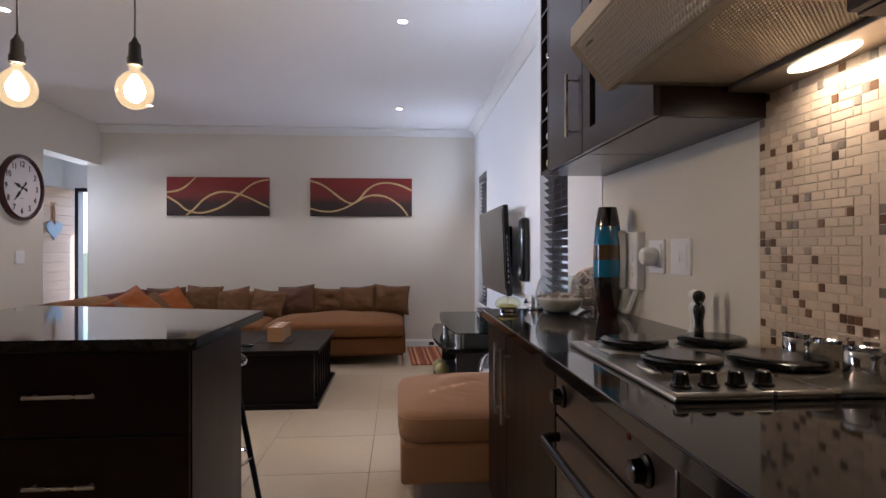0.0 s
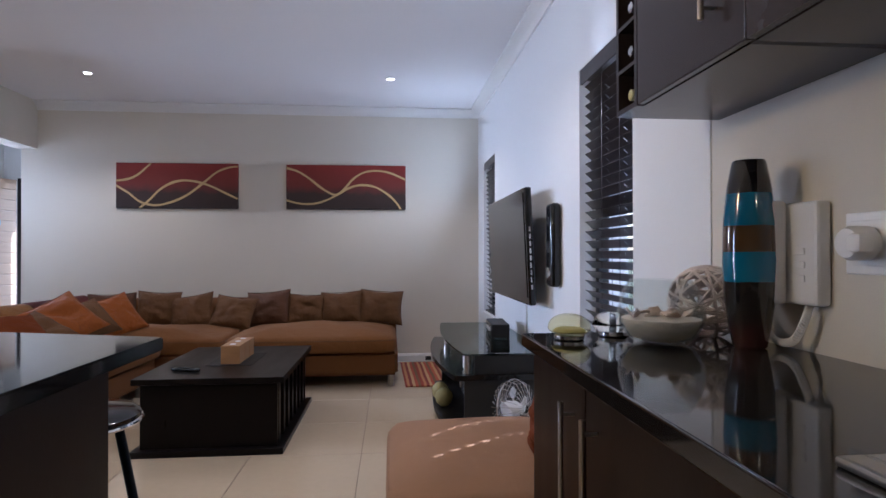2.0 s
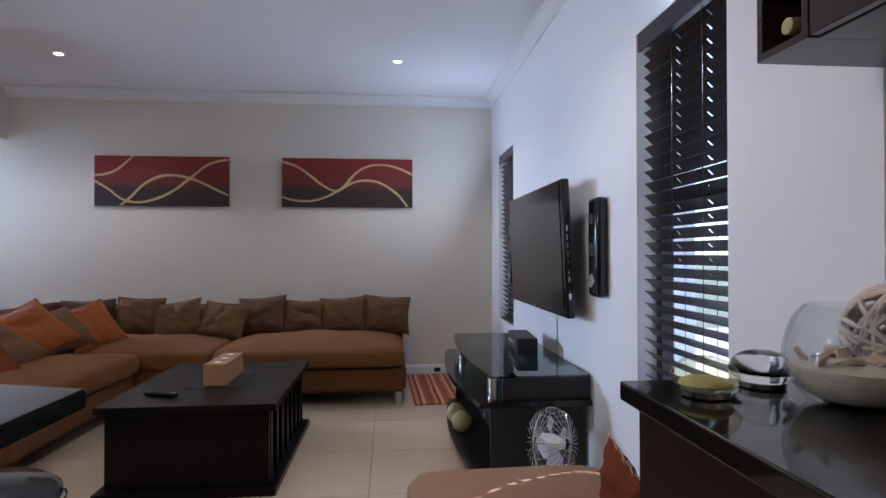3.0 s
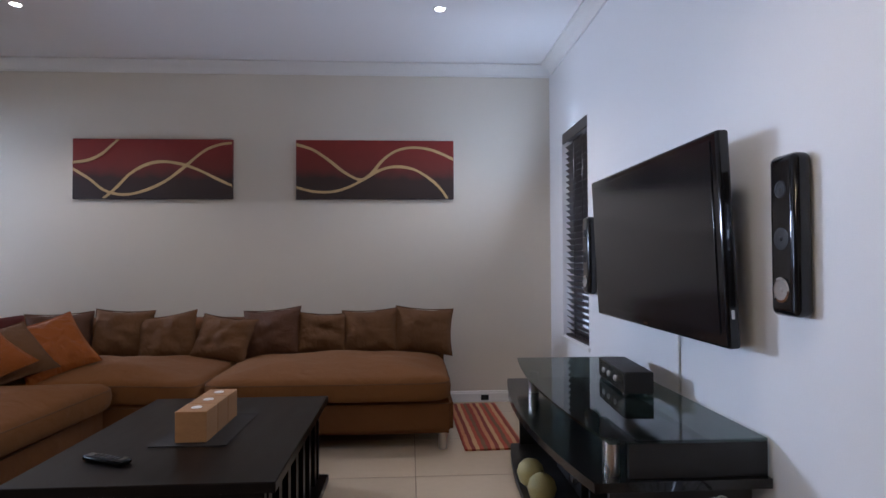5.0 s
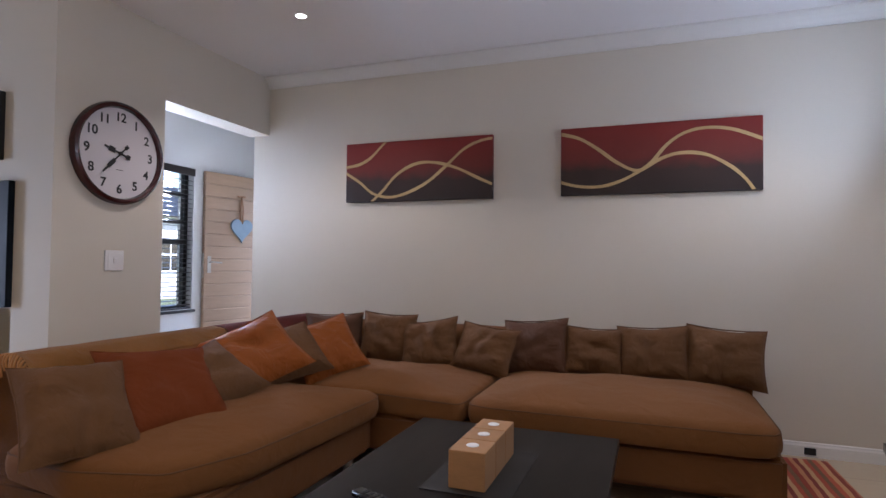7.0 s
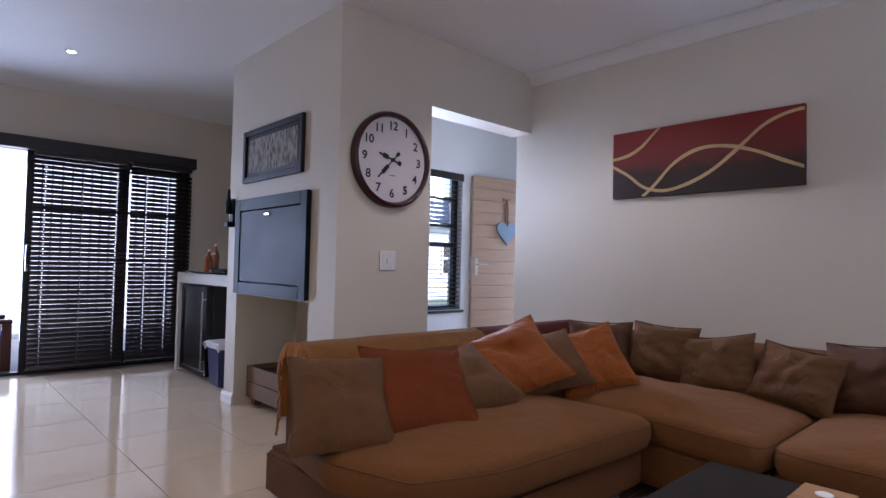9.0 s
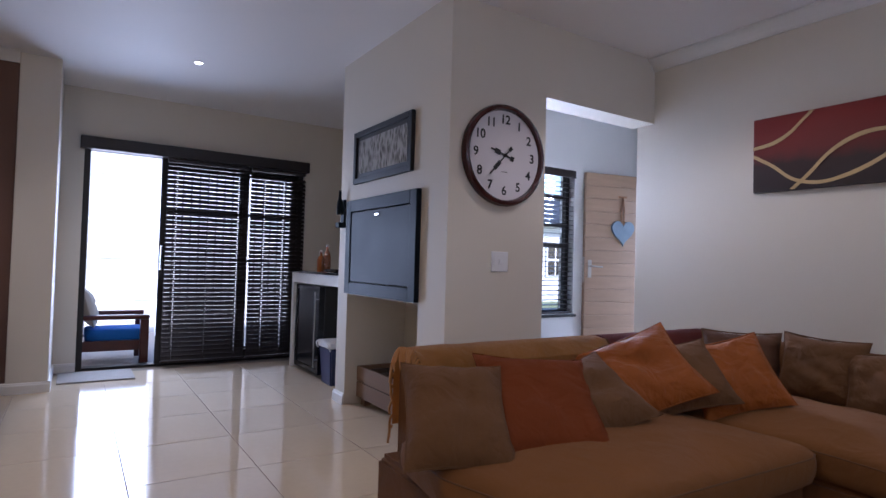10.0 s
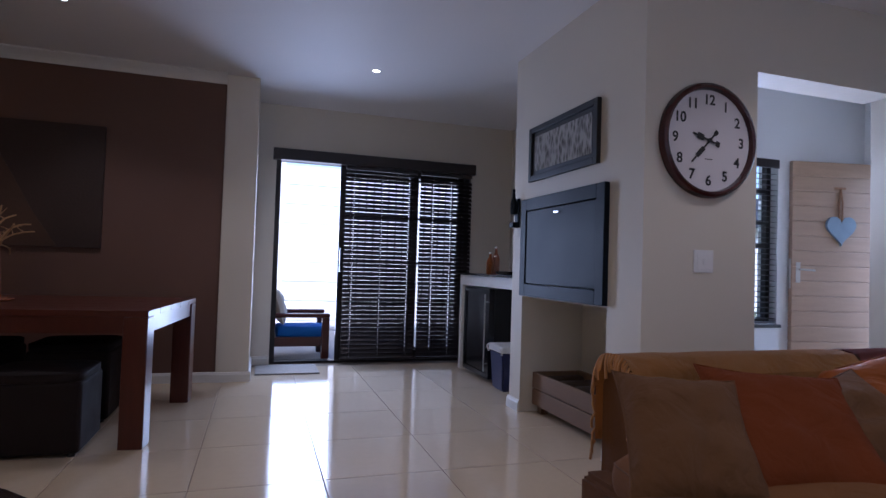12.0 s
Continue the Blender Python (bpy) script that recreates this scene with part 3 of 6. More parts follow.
# ---- windows, doors and blinds ----
def slat_mesh(length, depth, tilt, thick=0.003, holes=()):
    """One slat along y, slightly crowned, tilted about its length, with cord slots."""
    bm = bmesh.new()
    cuts = sorted({0.0, length, *(h - 0.006 for h in holes), *(h + 0.006 for h in holes)})
    across = [-0.5, -0.22, 0.22, 0.5]
    turn = Matrix.Rotation(radians(tilt), 3, "Y")
    grid = {}
    for side in (0, 1):
        for i, y in enumerate(cuts):
            for j, a in enumerate(across):
                crown = 0.0022 * (1 - (2 * a) ** 2)
                p = turn @ Vector((a * depth, 0, crown + (thick if side else 0)))
                grid[side, i, j] = bm.verts.new((p.x, y, p.z))
    hole = lambda i, j: j == 1 and any(abs((cuts[i] + cuts[i + 1]) / 2 - h) < 0.004 for h in holes)
    for i in range(len(cuts) - 1):
        for j in range(3):
            if not hole(i, j):
                bm.faces.new((grid[1, i, j], grid[1, i + 1, j], grid[1, i + 1, j + 1], grid[1, i, j + 1]))
                bm.faces.new((grid[0, i, j], grid[0, i, j + 1], grid[0, i + 1, j + 1], grid[0, i + 1, j]))
        for j in (0, 3):
            bm.faces.new((grid[0, i, j], grid[0, i + 1, j], grid[1, i + 1, j], grid[1, i, j]))
    return bm


def blind(x, y0, y1, z0, z1, tilt, pitch, label, pelmet=True, depth=0.05, side=-1, slots=True):
    """A venetian blind of wooden slats; side: which way the pelmet stands out."""
    b = thing("venetian_blind", pose(x, y0, z0), label, "blind", "venetian blinds")
    length = y1 - y0
    holes = (length * 0.25, length * 0.595) if length < 0.7 else tuple(length * f for f in (0.12, 0.5, 0.88))
    first = part("slat", slat_mesh(length, depth, tilt, holes=holes if slots else ()), SLAT, b, smooth=False)
    count = int((z1 - z0 - 0.09) / pitch)
    first.location = (0, 0, 0.04)
    for k in range(1, count):
        o = first.copy()
        scene.collection.objects.link(o)
        o.location = (0, 0, 0.04 + k * pitch)
    part("bottom_rail", boxes(((-0.025, 0, 0), (0.025, length, 0.018)), bevel=0.004), SLAT, b)
    if pelmet:
        lo, hi = (side * 0.035, side * 0.022) if side < 0 else (0.022, 0.035)
        part("pelmet", boxes(((lo, -0.02, z1 - z0 - 0.075), (hi, length + 0.02, z1 - z0)), bevel=0.004), SLAT, b)
    part("head_rail", boxes(((-0.02, 0.005, z1 - z0 - 0.06), (0.02, length - 0.005, z1 - z0 - 0.015))), SLAT, b)
    for h in holes:
        for s in (-0.5, 0.5):
            part("ladder_cord", rod(bmesh.new(), (s * depth * 0.95, h, 0.01), (s * depth * 0.95, h, z1 - z0 - 0.06), 0.0012, 5), SLAT, b)
    return b


def window(name, x, y0, y1, z0, z1, label, bars=(), depth=0.05):
    w = thing(name, pose(x, 0, 0), label, "window", kind="structure")
    f = 0.045
    part("window_frame", boxes(((-depth / 2, y0, z0), (depth / 2, y0 + f, z1)), ((-depth / 2, y1 - f, z0), (depth / 2, y1, z1)),
                               ((-depth / 2, y0 + f, z0), (depth / 2, y1 - f, z0 + f)), ((-depth / 2, y0 + f, z1 - f), (depth / 2, y1 - f, z1))), DARK_FRAME, w, smooth=False)
    for z in bars:
        part("glazing_bar", boxes(((-depth / 2, y0 + f, z - 0.02), (depth / 2, y1 - f, z + 0.02))), DARK_FRAME, w, smooth=False)
    edges = [z0 + f, *[z for z in bars], z1 - f]
    for a, b in zip(edges, edges[1:]):
        p = part("pane", boxes(((-0.003, y0 + f, a), (0.003, y1 - f, b))), PANE, w, smooth=False)
        p.visible_shadow = False
    return w


for name, (a, b) in (("window_1", W1), ("window_2", W2)):
    window(name, 1.86, a, b, SILL, HEAD, "dark aluminium framed narrow window behind a blind", bars=(1.35,))
    part_sill = structure("window_sill", boxes(((EAST - 0.012, a - 0.02, SILL - 0.03), (1.92, b + 0.02, SILL - 0.004)), bevel=0.004), WHITE, "white painted inner window sill", "window sill")
blind(EAST + 0.035, W1[0] + 0.008, W1[1] - 0.03, SILL, HEAD, 42, 0.047, "dark wooden slatted blind, half closed, in a narrow window", side=-1)
blind(EAST + 0.035, W2[0] + 0.008, W2[1] - 0.03, SILL, HEAD, 44, 0.042, "dark wooden slatted blind, half closed, in a narrow window", side=-1, slots=False)

window("window_3", HALL_X - 0.1, HW[0], HW[1], HW[2], HW[3], "dark framed hall window with glazing bars", bars=(1.30, 1.50, 1.77))
part_sill = structure("window_sill", boxes(((HALL_X - 0.06, HW[0] - 0.02, HW[2] - 0.03), (HALL_X + 0.03, HW[1] + 0.02, HW[2] - 0.004)), bevel=0.004), DARK_FRAME, "dark inner window sill", "window sill")
blind(HALL_X - 0.03, HW[0] + 0.01, HW[1] - 0.01, HW[2], HW[3], 6, 0.045, "dark wooden slatted blind, open, in the hall window", side=1)

sliding = thing("door_1", pose(DOOR_X - 0.1, 0, 0), "dark aluminium patio sliding door standing partly open", "sliding door", kind="structure")
part("door_frame", boxes(((-0.06, SD0, 0), (0.06, SD0 + 0.05, SDTOP)), ((-0.06, SD1 - 0.05, 0), (0.06, SD1, SDTOP)), ((-0.06, SD0 + 0.05, SDTOP - 0.05), (0.06, SD1 - 0.05, SDTOP)), ((-0.06, SD0 + 0.05, 0.0), (0.06, SD1 - 0.05, 0.022))), DARK_FRAME, sliding, smooth=False)
for y0, y1, x in ((5.15, 6.01, 0.025), (5.93, SD1 - 0.05, -0.025)):
    leaf = part("door_leaf", boxes(((x - 0.02, y0, 0.022), (x + 0.02, y0 + 0.06, SDTOP - 0.05)), ((x - 0.02, y1 - 0.06, 0.022), (x + 0.02, y1, SDTOP - 0.05)),
                                   ((x - 0.02, y0 + 0.06, 0.022), (x + 0.02, y1 - 0.06, 0.11)), ((x - 0.02, y0 + 0.06, SDTOP - 0.12), (x + 0.02, y1 - 0.06, SDTOP - 0.05))), DARK_FRAME, sliding, smooth=False)
    p = part("pane", boxes(((x - 0.003, y0 + 0.06, 0.11), (x + 0.003, y1 - 0.06, SDTOP - 0.12))), PANE, leaf, smooth=False)
    p.visible_shadow = False
    if y0 < 5.5:
        part("handle", boxes(((x + 0.02, y0 + 0.012, 0.95), (x + 0.05, y0 + 0.04, 1.2)), bevel=0.008), CHROME, leaf, "chrome pull handle")
grille = thing("security_grille", pose(DOOR_X - 0.19, 0, 0.0), "dark steel security grille outside the patio door", "security grille")
for k in range(17):
    part("bar", boxes(((-0.006, 5.20 + k * 0.083, 0.0), (0.006, 5.212 + k * 0.083, SDTOP - 0.002))), DARK_FRAME, grille, smooth=False)
for z in (0.10, 1.05, 1.55, 1.98):
    part("rail", boxes(((-0.008, 5.17, z), (0.008, SD1 - 0.02, z + 0.03))), DARK_FRAME, grille, smooth=False)
blind(DOOR_X + 0.035, 5.19, 5.975, 0.04, 2.09, 50, 0.045, "dark wooden slatted blind lowered over the patio door", side=1, pelmet=False)
blind(DOOR_X + 0.035, 6.005, 6.60, 0.04, 2.09, 50, 0.045, "dark wooden slatted blind lowered over the patio door", side=1, pelmet=False)
box_pelmet = tagged(part("blind_pelmet", boxes(((DOOR_X + 0.0, 4.455, 2.07), (DOOR_X + 0.085, 6.63, 2.185)), bevel=0.005), SLAT), "dark wooden pelmet board above the patio door", "pelmet")

# ---- hall ----
entry = thing("door_2", pose(-3.87, 8.605, 0, 0, 0, -12), "pale pine plank entrance door standing open", "door", kind="structure")
for k in range(16):
    part("plank", boxes(((-0.022, 0.0, 0.006 + k * 0.1265), (0.022, 0.80, 0.006 + k * 0.1265 + 0.121)), bevel=0.006), PINE, entry, smooth=False)
part("core", boxes(((-0.015, 0.004, 0.006), (0.015, 0.796, 2.026))), PINE, entry, smooth=False)
handle = part("handle_plate", boxes(((0.022, 0.035, 1.0), (0.027, 0.075, 1.17)), bevel=0.002), STEEL, entry, "brushed steel lever handle")
bm = tube(bmesh.new(), smooth_line([(0.027, 0.055, 1.11), (0.06, 0.055, 1.11), (0.07, 0.075, 1.11), (0.07, 0.17, 1.105)]), 0.008)
part("lever", bm, STEEL, handle)
part("lock_plate", boxes(((-0.012, -0.004, 0.95), (0.012, 0.0, 1.2))), STEEL, entry, "steel lock plate")
structure("door_frame_entry", boxes(((-3.74, 9.49, 0), (-3.69, 9.62, 2.06)), ((-2.95, 9.49, 0), (-2.9, 9.62, 2.06)), ((-3.69, 9.49, 2.01), (-2.95, 9.62, 2.06))), DARK_FRAME, "dark entrance door frame", "door frame")
heart = thing("hanging_heart", pose(-3.757, 9.02, 1.462, 0, 0, -12), "blue-grey wooden heart hanging on a jute rope", "wall decoration")
bm = bmesh.new()
outline = []
for k in range(40):
    a = 2 * math.pi * k / 40
    outline.append((0.0083 * 16 * math.sin(a) ** 3, 0.0085 * (13 * math.cos(a) - 5 * math.cos(2 * a) - 2 * math.cos(3 * a) - math.cos(4 * a))))
front, back = [bm.verts.new((0.022, y, z)) for y, z in outline], [bm.verts.new((0.0, y, z)) for y, z in outline]
bm.faces.new(front), bm.faces.new(list(reversed(back)))
for k in range(40):
    bm.faces.new((front[k], back[k], back[(k + 1) % 40], front[(k + 1) % 40]))
part("heart", bm, HEART_PAINT, heart, smooth=False)
part("rope", tube(bmesh.new(), [(0.012, -0.012, 0.06), (0.010, -0.016, 0.22), (0.006, 0.0, 0.345), (0.010, 0.016, 0.22), (0.012, 0.012, 0.06)], 0.008), JUTE, heart)
part("hook", boxes(((-0.006, -0.05, 0.335), (0.01, 0.05, 0.355)), bevel=0.004), JUTE, heart)


# ---- kitchen ----
def handle_bar(parent, a, b, stand, material=STEEL):
    """A straight bar handle on two studs."""
    a, b, stand = Vector(a), Vector(b), Vector(stand)
    bm = rod(bmesh.new(), a + stand, b + stand, 0.006)
    for f in (0.1, 0.9):
        rod(bm, a.lerp(b, f), a.lerp(b, f) + stand, 0.004, 8)
    return part("handle", bm, material, parent, "brushed steel bar handle")


def base_unit(y0, y1, handles, label):
    u = thing("base_cabinet", pose(1.22, y0, 0), label, "cabinet", "kitchen base cabinets")
    w = y1 - y0
    part("body", boxes(((0.02, 0.0, 0.1), (0.55, w, 0.868))), ESPRESSO, u, smooth=False)
    part("plinth", boxes(((0.06, 0.0, 0), (0.54, w, 0.1))), ESPRESSO, u, smooth=False)
    n = max(1, len(handles))
    for k in range(n):
        door = part("door", boxes(((0.0, k * w / n + 0.002, 0.11), (0.019, (k + 1) * w / n - 0.002, 0.862)), bevel=0.002), ESPRESSO, u)
        if handles:
            handle_bar(door, (0.0, handles[k] - y0, 0.54), (0.0, handles[k] - y0, 0.81), (-0.03, 0, 0))
    return u


base_unit(2.51, 3.17, [3.105], "espresso laminate base cabinet under the granite worktop")
base_unit(3.172, 3.585, [3.24], "espresso laminate base cabinet at the worktop's end")
base_unit(-0.2, 0.8, [0.25, 0.35], "espresso laminate base cabinet under the granite worktop")
base_unit(0.802, 1.868, [1.3, 1.4], "espresso laminate base cabinet beside the oven")

oven = thing("oven", pose(1.22, 1.87, 0), "stainless steel built-in oven under the hob", "oven")
part("body", boxes(((0.05, 0.0, 0.1), (0.55, 0.636, 0.868))), BLACK_MATT, oven, smooth=False)
part("plinth", boxes(((0.08, 0.0, 0), (0.54, 0.636, 0.1))), ESPRESSO, oven, smooth=False)
panel = part("control_panel", boxes(((0.0, 0.004, 0.752), (0.05, 0.632, 0.862)), bevel=0.004), OVEN_STEEL, oven)
for y in (0.10, 0.565):
    k = lathe(bmesh.new(), [(0.027, 0), (0.027, 0.006), (0.021, 0.010), (0.018, 0.028), (0.014, 0.030)], 24, (0.0, y, 0.81), Matrix.Rotation(radians(-90), 4, "Y"))
    part("knob", k, BLACK_GLOSS, panel, "black rotary knob")
part("pilot_light", lathe(bmesh.new(), [(0.006, 0), (0.006, 0.003), (0.003, 0.005)], 12, (0.0, 0.17, 0.842), Matrix.Rotation(radians(-90), 4, "Y")), RED_CLOTH, panel)
door = part("door", boxes(((0.0, 0.004, 0.17), (0.05, 0.632, 0.745)), bevel=0.004), OVEN_STEEL, oven)
part("window", boxes(((-0.003, 0.07, 0.26), (0.001, 0.565, 0.62)), bevel=0.001), BLACK_GLOSS, door, "black glass oven window")
bm = tube(bmesh.new(), smooth_line([(0.0, 0.03, 0.70), (-0.035, 0.04, 0.70), (-0.045, 0.10, 0.70), (-0.045, 0.53, 0.70), (-0.035, 0.595, 0.70), (0.0, 0.605, 0.70)]), 0.012, 10)
part("handle", bm, BLACK_GLOSS, door, "black curved bar handle")

tagged(part("worktop", boxes(((1.19, -0.9, 0.87), (KITCHEN_EAST - 0.001, 3.60, 0.905)), bevel=0.004), GRANITE), "polished black granite kitchen worktop", "worktop")

hob = thing("hob", pose(1.285, 2.01, 0.905), "stainless steel gas hob with black burner covers", "hob")
part("plate", boxes(((0.0, 0.0, 0.0), (0.455, 0.60, 0.012)), bevel=0.005), STEEL, hob)
part("front_lip", tube(bmesh.new(), [(0.004, 0.004, 0.012), (0.45, 0.004, 0.012)], 0.006), STEEL, hob)
for bx, by, r in ((0.13, 0.23, 0.082), (0.13, 0.47, 0.082), (0.34, 0.48, 0.082), (0.335, 0.215, 0.098)):
    burner = part("burner", lathe(bmesh.new(), [(r + 0.006, 0.011), (r + 0.006, 0.016), (r - 0.01, 0.020), (r - 0.012, 0.022)], 40, (bx, by, 0)), STEEL, hob, "polished burner ring")
    part("cover", lathe(bmesh.new(), [(r - 0.006, 0.021), (r, 0.025), (r, 0.034), (r - 0.005, 0.038), (r - 0.02, 0.040)], 40, (bx, by, 0)), BLACK_GLOSS, burner, "black enamelled cover")
for k in range(4):
    part("knob", lathe(bmesh.new(), [(0.019, 0.011), (0.019, 0.016), (0.015, 0.018), (0.013, 0.038), (0.010, 0.040)], 24, (0.045 + k * 0.052, 0.065, 0)), BLACK_GLOSS, hob, "black control knob")

rack = thing("canister_set", pose(1.70, 1.70, 0.905), "row of steel and clear storage canisters behind the hob", "canister set")
part("tray", boxes(((-0.035, 0.0, 0.0), (0.045, 0.62, 0.008)), bevel=0.003), STEEL, rack)
for k in range(7):
    c = part("canister", lathe(bmesh.new(), [(0.034, 0.008), (0.036, 0.012), (0.036, 0.065), (0.033, 0.07)], 24, (0.005, 0.05 + k * 0.087, 0)), (CHROME, GLASS)[k % 2], rack)
    part("lid", lathe(bmesh.new(), [(0.037, 0.07), (0.037, 0.078), (0.033, 0.081)], 24, (0.005, 0.05 + k * 0.087, 0)), CHROME, c)


def wall_unit(y0, y1, z0, z1, style, label, handle_y=None):
    u = thing("wall_cabinet", pose(1.459, y0, z0), label, "cabinet", "kitchen wall cabinets")
    w, h = y1 - y0, z1 - z0
    if style == "rack":
        part("body", boxes(((0.15, 0, 0), (0.3155, w, h))), TAUPE_GLOSS, u, smooth=False)
        for lo, hi in (((0, 0, 0), (0.1499, 0.014, h)), ((0, w - 0.014, 0), (0.1499, w, h))):
            part("side_panel", boxes((lo, hi)), TAUPE_GLOSS, u, smooth=False)
        for lo, hi in (((0, 0.0142, 0), (0.1499, w - 0.0142, 0.014)), ((0, 0.0142, h - 0.014), (0.1499, w - 0.0142, h))):
            part("end_board", boxes((lo, hi)), TAUPE_GLOSS, u, smooth=False)
        n = 7
        for k in range(1, n):
            part("shelf", boxes(((0.0, 0.014, k * h / n - 0.005), (0.149, w - 0.014, k * h / n + 0.005))), TAUPE_GLOSS, u, smooth=False)
        for k in (0, 1, 2, 4):
            zc = k * h / n + 0.046
            bt = thing("wine_bottle", pose(1.475, y0 + w / 2, z0 + zc, 0, 90, 0), "dark wine bottle lying in the rack" if k != 0 else "wine bottle with a lime green cap in the rack", "bottle", "bottles in the rack")
            part("glass", lathe(bmesh.new(), [(0.012, 0.0), (0.014, 0.03), (0.015, 0.06), (0.034, 0.10), (0.036, 0.13)], 20), BLACK_GLOSS, bt)
            part("cap", lathe(bmesh.new(), [(0.010, -0.006), (0.0145, -0.004), (0.0155, 0.032), (0.0145, 0.034)], 20), CANDLE if k == 0 else CHROME, bt)
    else:
        part("body", boxes(((0.02, 0.0165, 0), (0.3155, w, h))), TAUPE_GLOSS, u, smooth=False)
        part("side_panel", boxes(((0.02, 0.0, 0), (0.3155, 0.016, h))), ESPRESSO, u, "dark brown side board", smooth=False)
        if style == "door":
            d = part("door", boxes(((0.0, 0.002, 0.002), (0.019, w - 0.002, h - 0.002)), bevel=0.003), TAUPE_GLOSS, u)
        else:
            f = 0.075
            d = part("door", boxes(((0.0, 0.002, 0.002), (0.019, f, h - 0.002)), ((0.0, w - f, 0.002), (0.019, w - 0.002, h - 0.002)), ((0.0, f, 0.002), (0.019, w - f, f)), ((0.0, f, h - f), (0.019, w - f, h - 0.002))), TAUPE_GLOSS, u, smooth=False)
            part("glass", boxes(((0.010, f, f), (0.015, w - f, h - f))), BLACK_GLOSS, d, "dark glass insert", smooth=False)
        if handle_y:
            handle_bar(d, (0, handle_y - y0, 0.075), (0, handle_y - y0, 0.305), (-0.028, 0, 0))
    return u


wall_unit(3.46, 3.59, 1.50, 2.32, "rack", "taupe gloss wall unit with a wine bottle rack")
wall_unit(3.013, 3.459, 1.50, 2.32, "door", "taupe gloss kitchen wall cabinet beside the bottle rack", 3.11)
wall_unit(2.46, 3.012, 1.50, 2.32, "glass", "taupe gloss wall cabinet with a dark glass door")
wall_unit(1.852, 2.459, 1.73, 2.32, "door", "taupe gloss wall cabinet above the cooker hood")
wall_unit(1.20, 1.85, 1.50, 2.32, "door", "taupe gloss kitchen wall cabinet beside the cooker hood", 1.78)

hood = thing("cooker_hood", pose(0, 0, 0), "steel cooker hood with perforated filters and a lit lamp", "cooker hood")
Y0, Y1 = 1.856, 2.452


def ribbed(y0, y1, path, material, name, parent, cell=0.012, label=""):
    """A mesh filter: rows of small raised beads over a plane from one edge to the other."""
    a, b = Vector(path[0]), Vector(path[1])
    n_len, n_w = int((b - a).length / cell), int((y1 - y0) / cell)
    along = (b - a) / n_len
    normal = Vector((along.z, 0, -along.x)).normalized()
    bm = bmesh.new()
    verts = {}
    for i in range(2 * n_len + 1):
        for j in range(2 * n_w + 1):
            p = a + along * (i / 2) + Vector((0, y0 - a.y + j * cell / 2, 0))
            up = 0.0025 if (i % 2 and j % 2) else 0.0
            verts[i, j] = bm.verts.new(p + normal * up)
    for i in range(2 * n_len):
        for j in range(2 * n_w):
            bm.faces.new((verts[i, j], verts[i + 1, j], verts[i + 1, j + 1], verts[i, j + 1]))
    return part(name, bm, material, parent, label, smooth=False)


part("body", boxes(((1.362, Y0, 1.575), (1.772, Y1, 1.728))), HOOD_STEEL, hood, smooth=False)
ribbed(Y0 + 0.03, Y1 - 0.03, ((1.366, Y0 + 0.03, 1.5735), (1.64, Y0 + 0.03, 1.5735)), HOOD_STEEL, "filter", hood, 0.009, label="perforated aluminium grease filter")
part("lamp_panel", boxes(((1.645, Y0, 1.560), (1.772, Y1, 1.5745)), bevel=0.003), HOOD_STEEL, hood)
bm = bmesh.new()
pv = [(1.245, 1.662), (1.332, 1.556), (1.36, 1.562), (1.36, 1.728), (1.262, 1.728), (1.245, 1.71)]
l, r = [bm.verts.new((x, Y0, z)) for x, z in pv], [bm.verts.new((x, Y1, z)) for x, z in pv]
bm.faces.new(l), bm.faces.new(list(reversed(r)))
for k in range(len(pv)):
    bm.faces.new((l[k], r[k], r[(k + 1) % len(pv)], l[(k + 1) % len(pv)]))
visor = part("visor", bm, HOOD_STEEL, hood, "grey steel pull-out visor", smooth=False)
ribbed(Y0 + 0.03, Y1 - 0.03, ((1.2475, Y0 + 0.03, 1.655), (1.326, Y0 + 0.03, 1.5595)), STEEL, "grille", visor, label="perforated steel strip")
part("lens", lathe(bmesh.new(), [(1.0, 0.0), (1.0, 0.3), (0.8, 0.8), (0.3, 1.0)], 32, (0, 0, 0)), HOOD_GLOW, hood, "glowing oval lamp lens", m=Matrix.Translation((1.69, 2.185, 1.5595)) @ Matrix.Diagonal((0.032, 0.095, -0.010, 1)))

# things on the worktop
TOP = 0.905
vase = thing("vase", pose(1.66, 3.31, TOP), "tall ceramic vase with black, turquoise and brown bands", "vase")
part("body", lathe(bmesh.new(), [(0.030, 0.0), (0.036, 0.004), (0.045, 0.05), (0.054, 0.12), (0.057, 0.20), (0.055, 0.29), (0.047, 0.37), (0.037, 0.425), (0.034, 0.432), (0.028, 0.428), (0.026, 0.38)], 48), VASE_BANDS, vase)

bowl = thing("glass_bowl", pose(1.49, 3.40, TOP), "clear round glass bowl with sand and sea shells", "bowl")
part("glass", lathe(bmesh.new(), rounded([(0.045, 0.0), (0.075, 0.012), (0.098, 0.05), (0.101, 0.085), (0.088, 0.13), (0.070, 0.155)]) + rounded([(0.067, 0.155), (0.085, 0.128), (0.097, 0.085), (0.094, 0.052), (0.072, 0.016), (0.04, 0.005)]), 48), GLASS, bowl)
bm = lathe(bmesh.new(), [(0.04, 0.0055), (0.071, 0.017), (0.0925, 0.052), (0.0925, 0.060), (0.06, 0.066), (0.02, 0.070)], 36)
part("sand", bm, SAND, bowl, "pale shell sand")
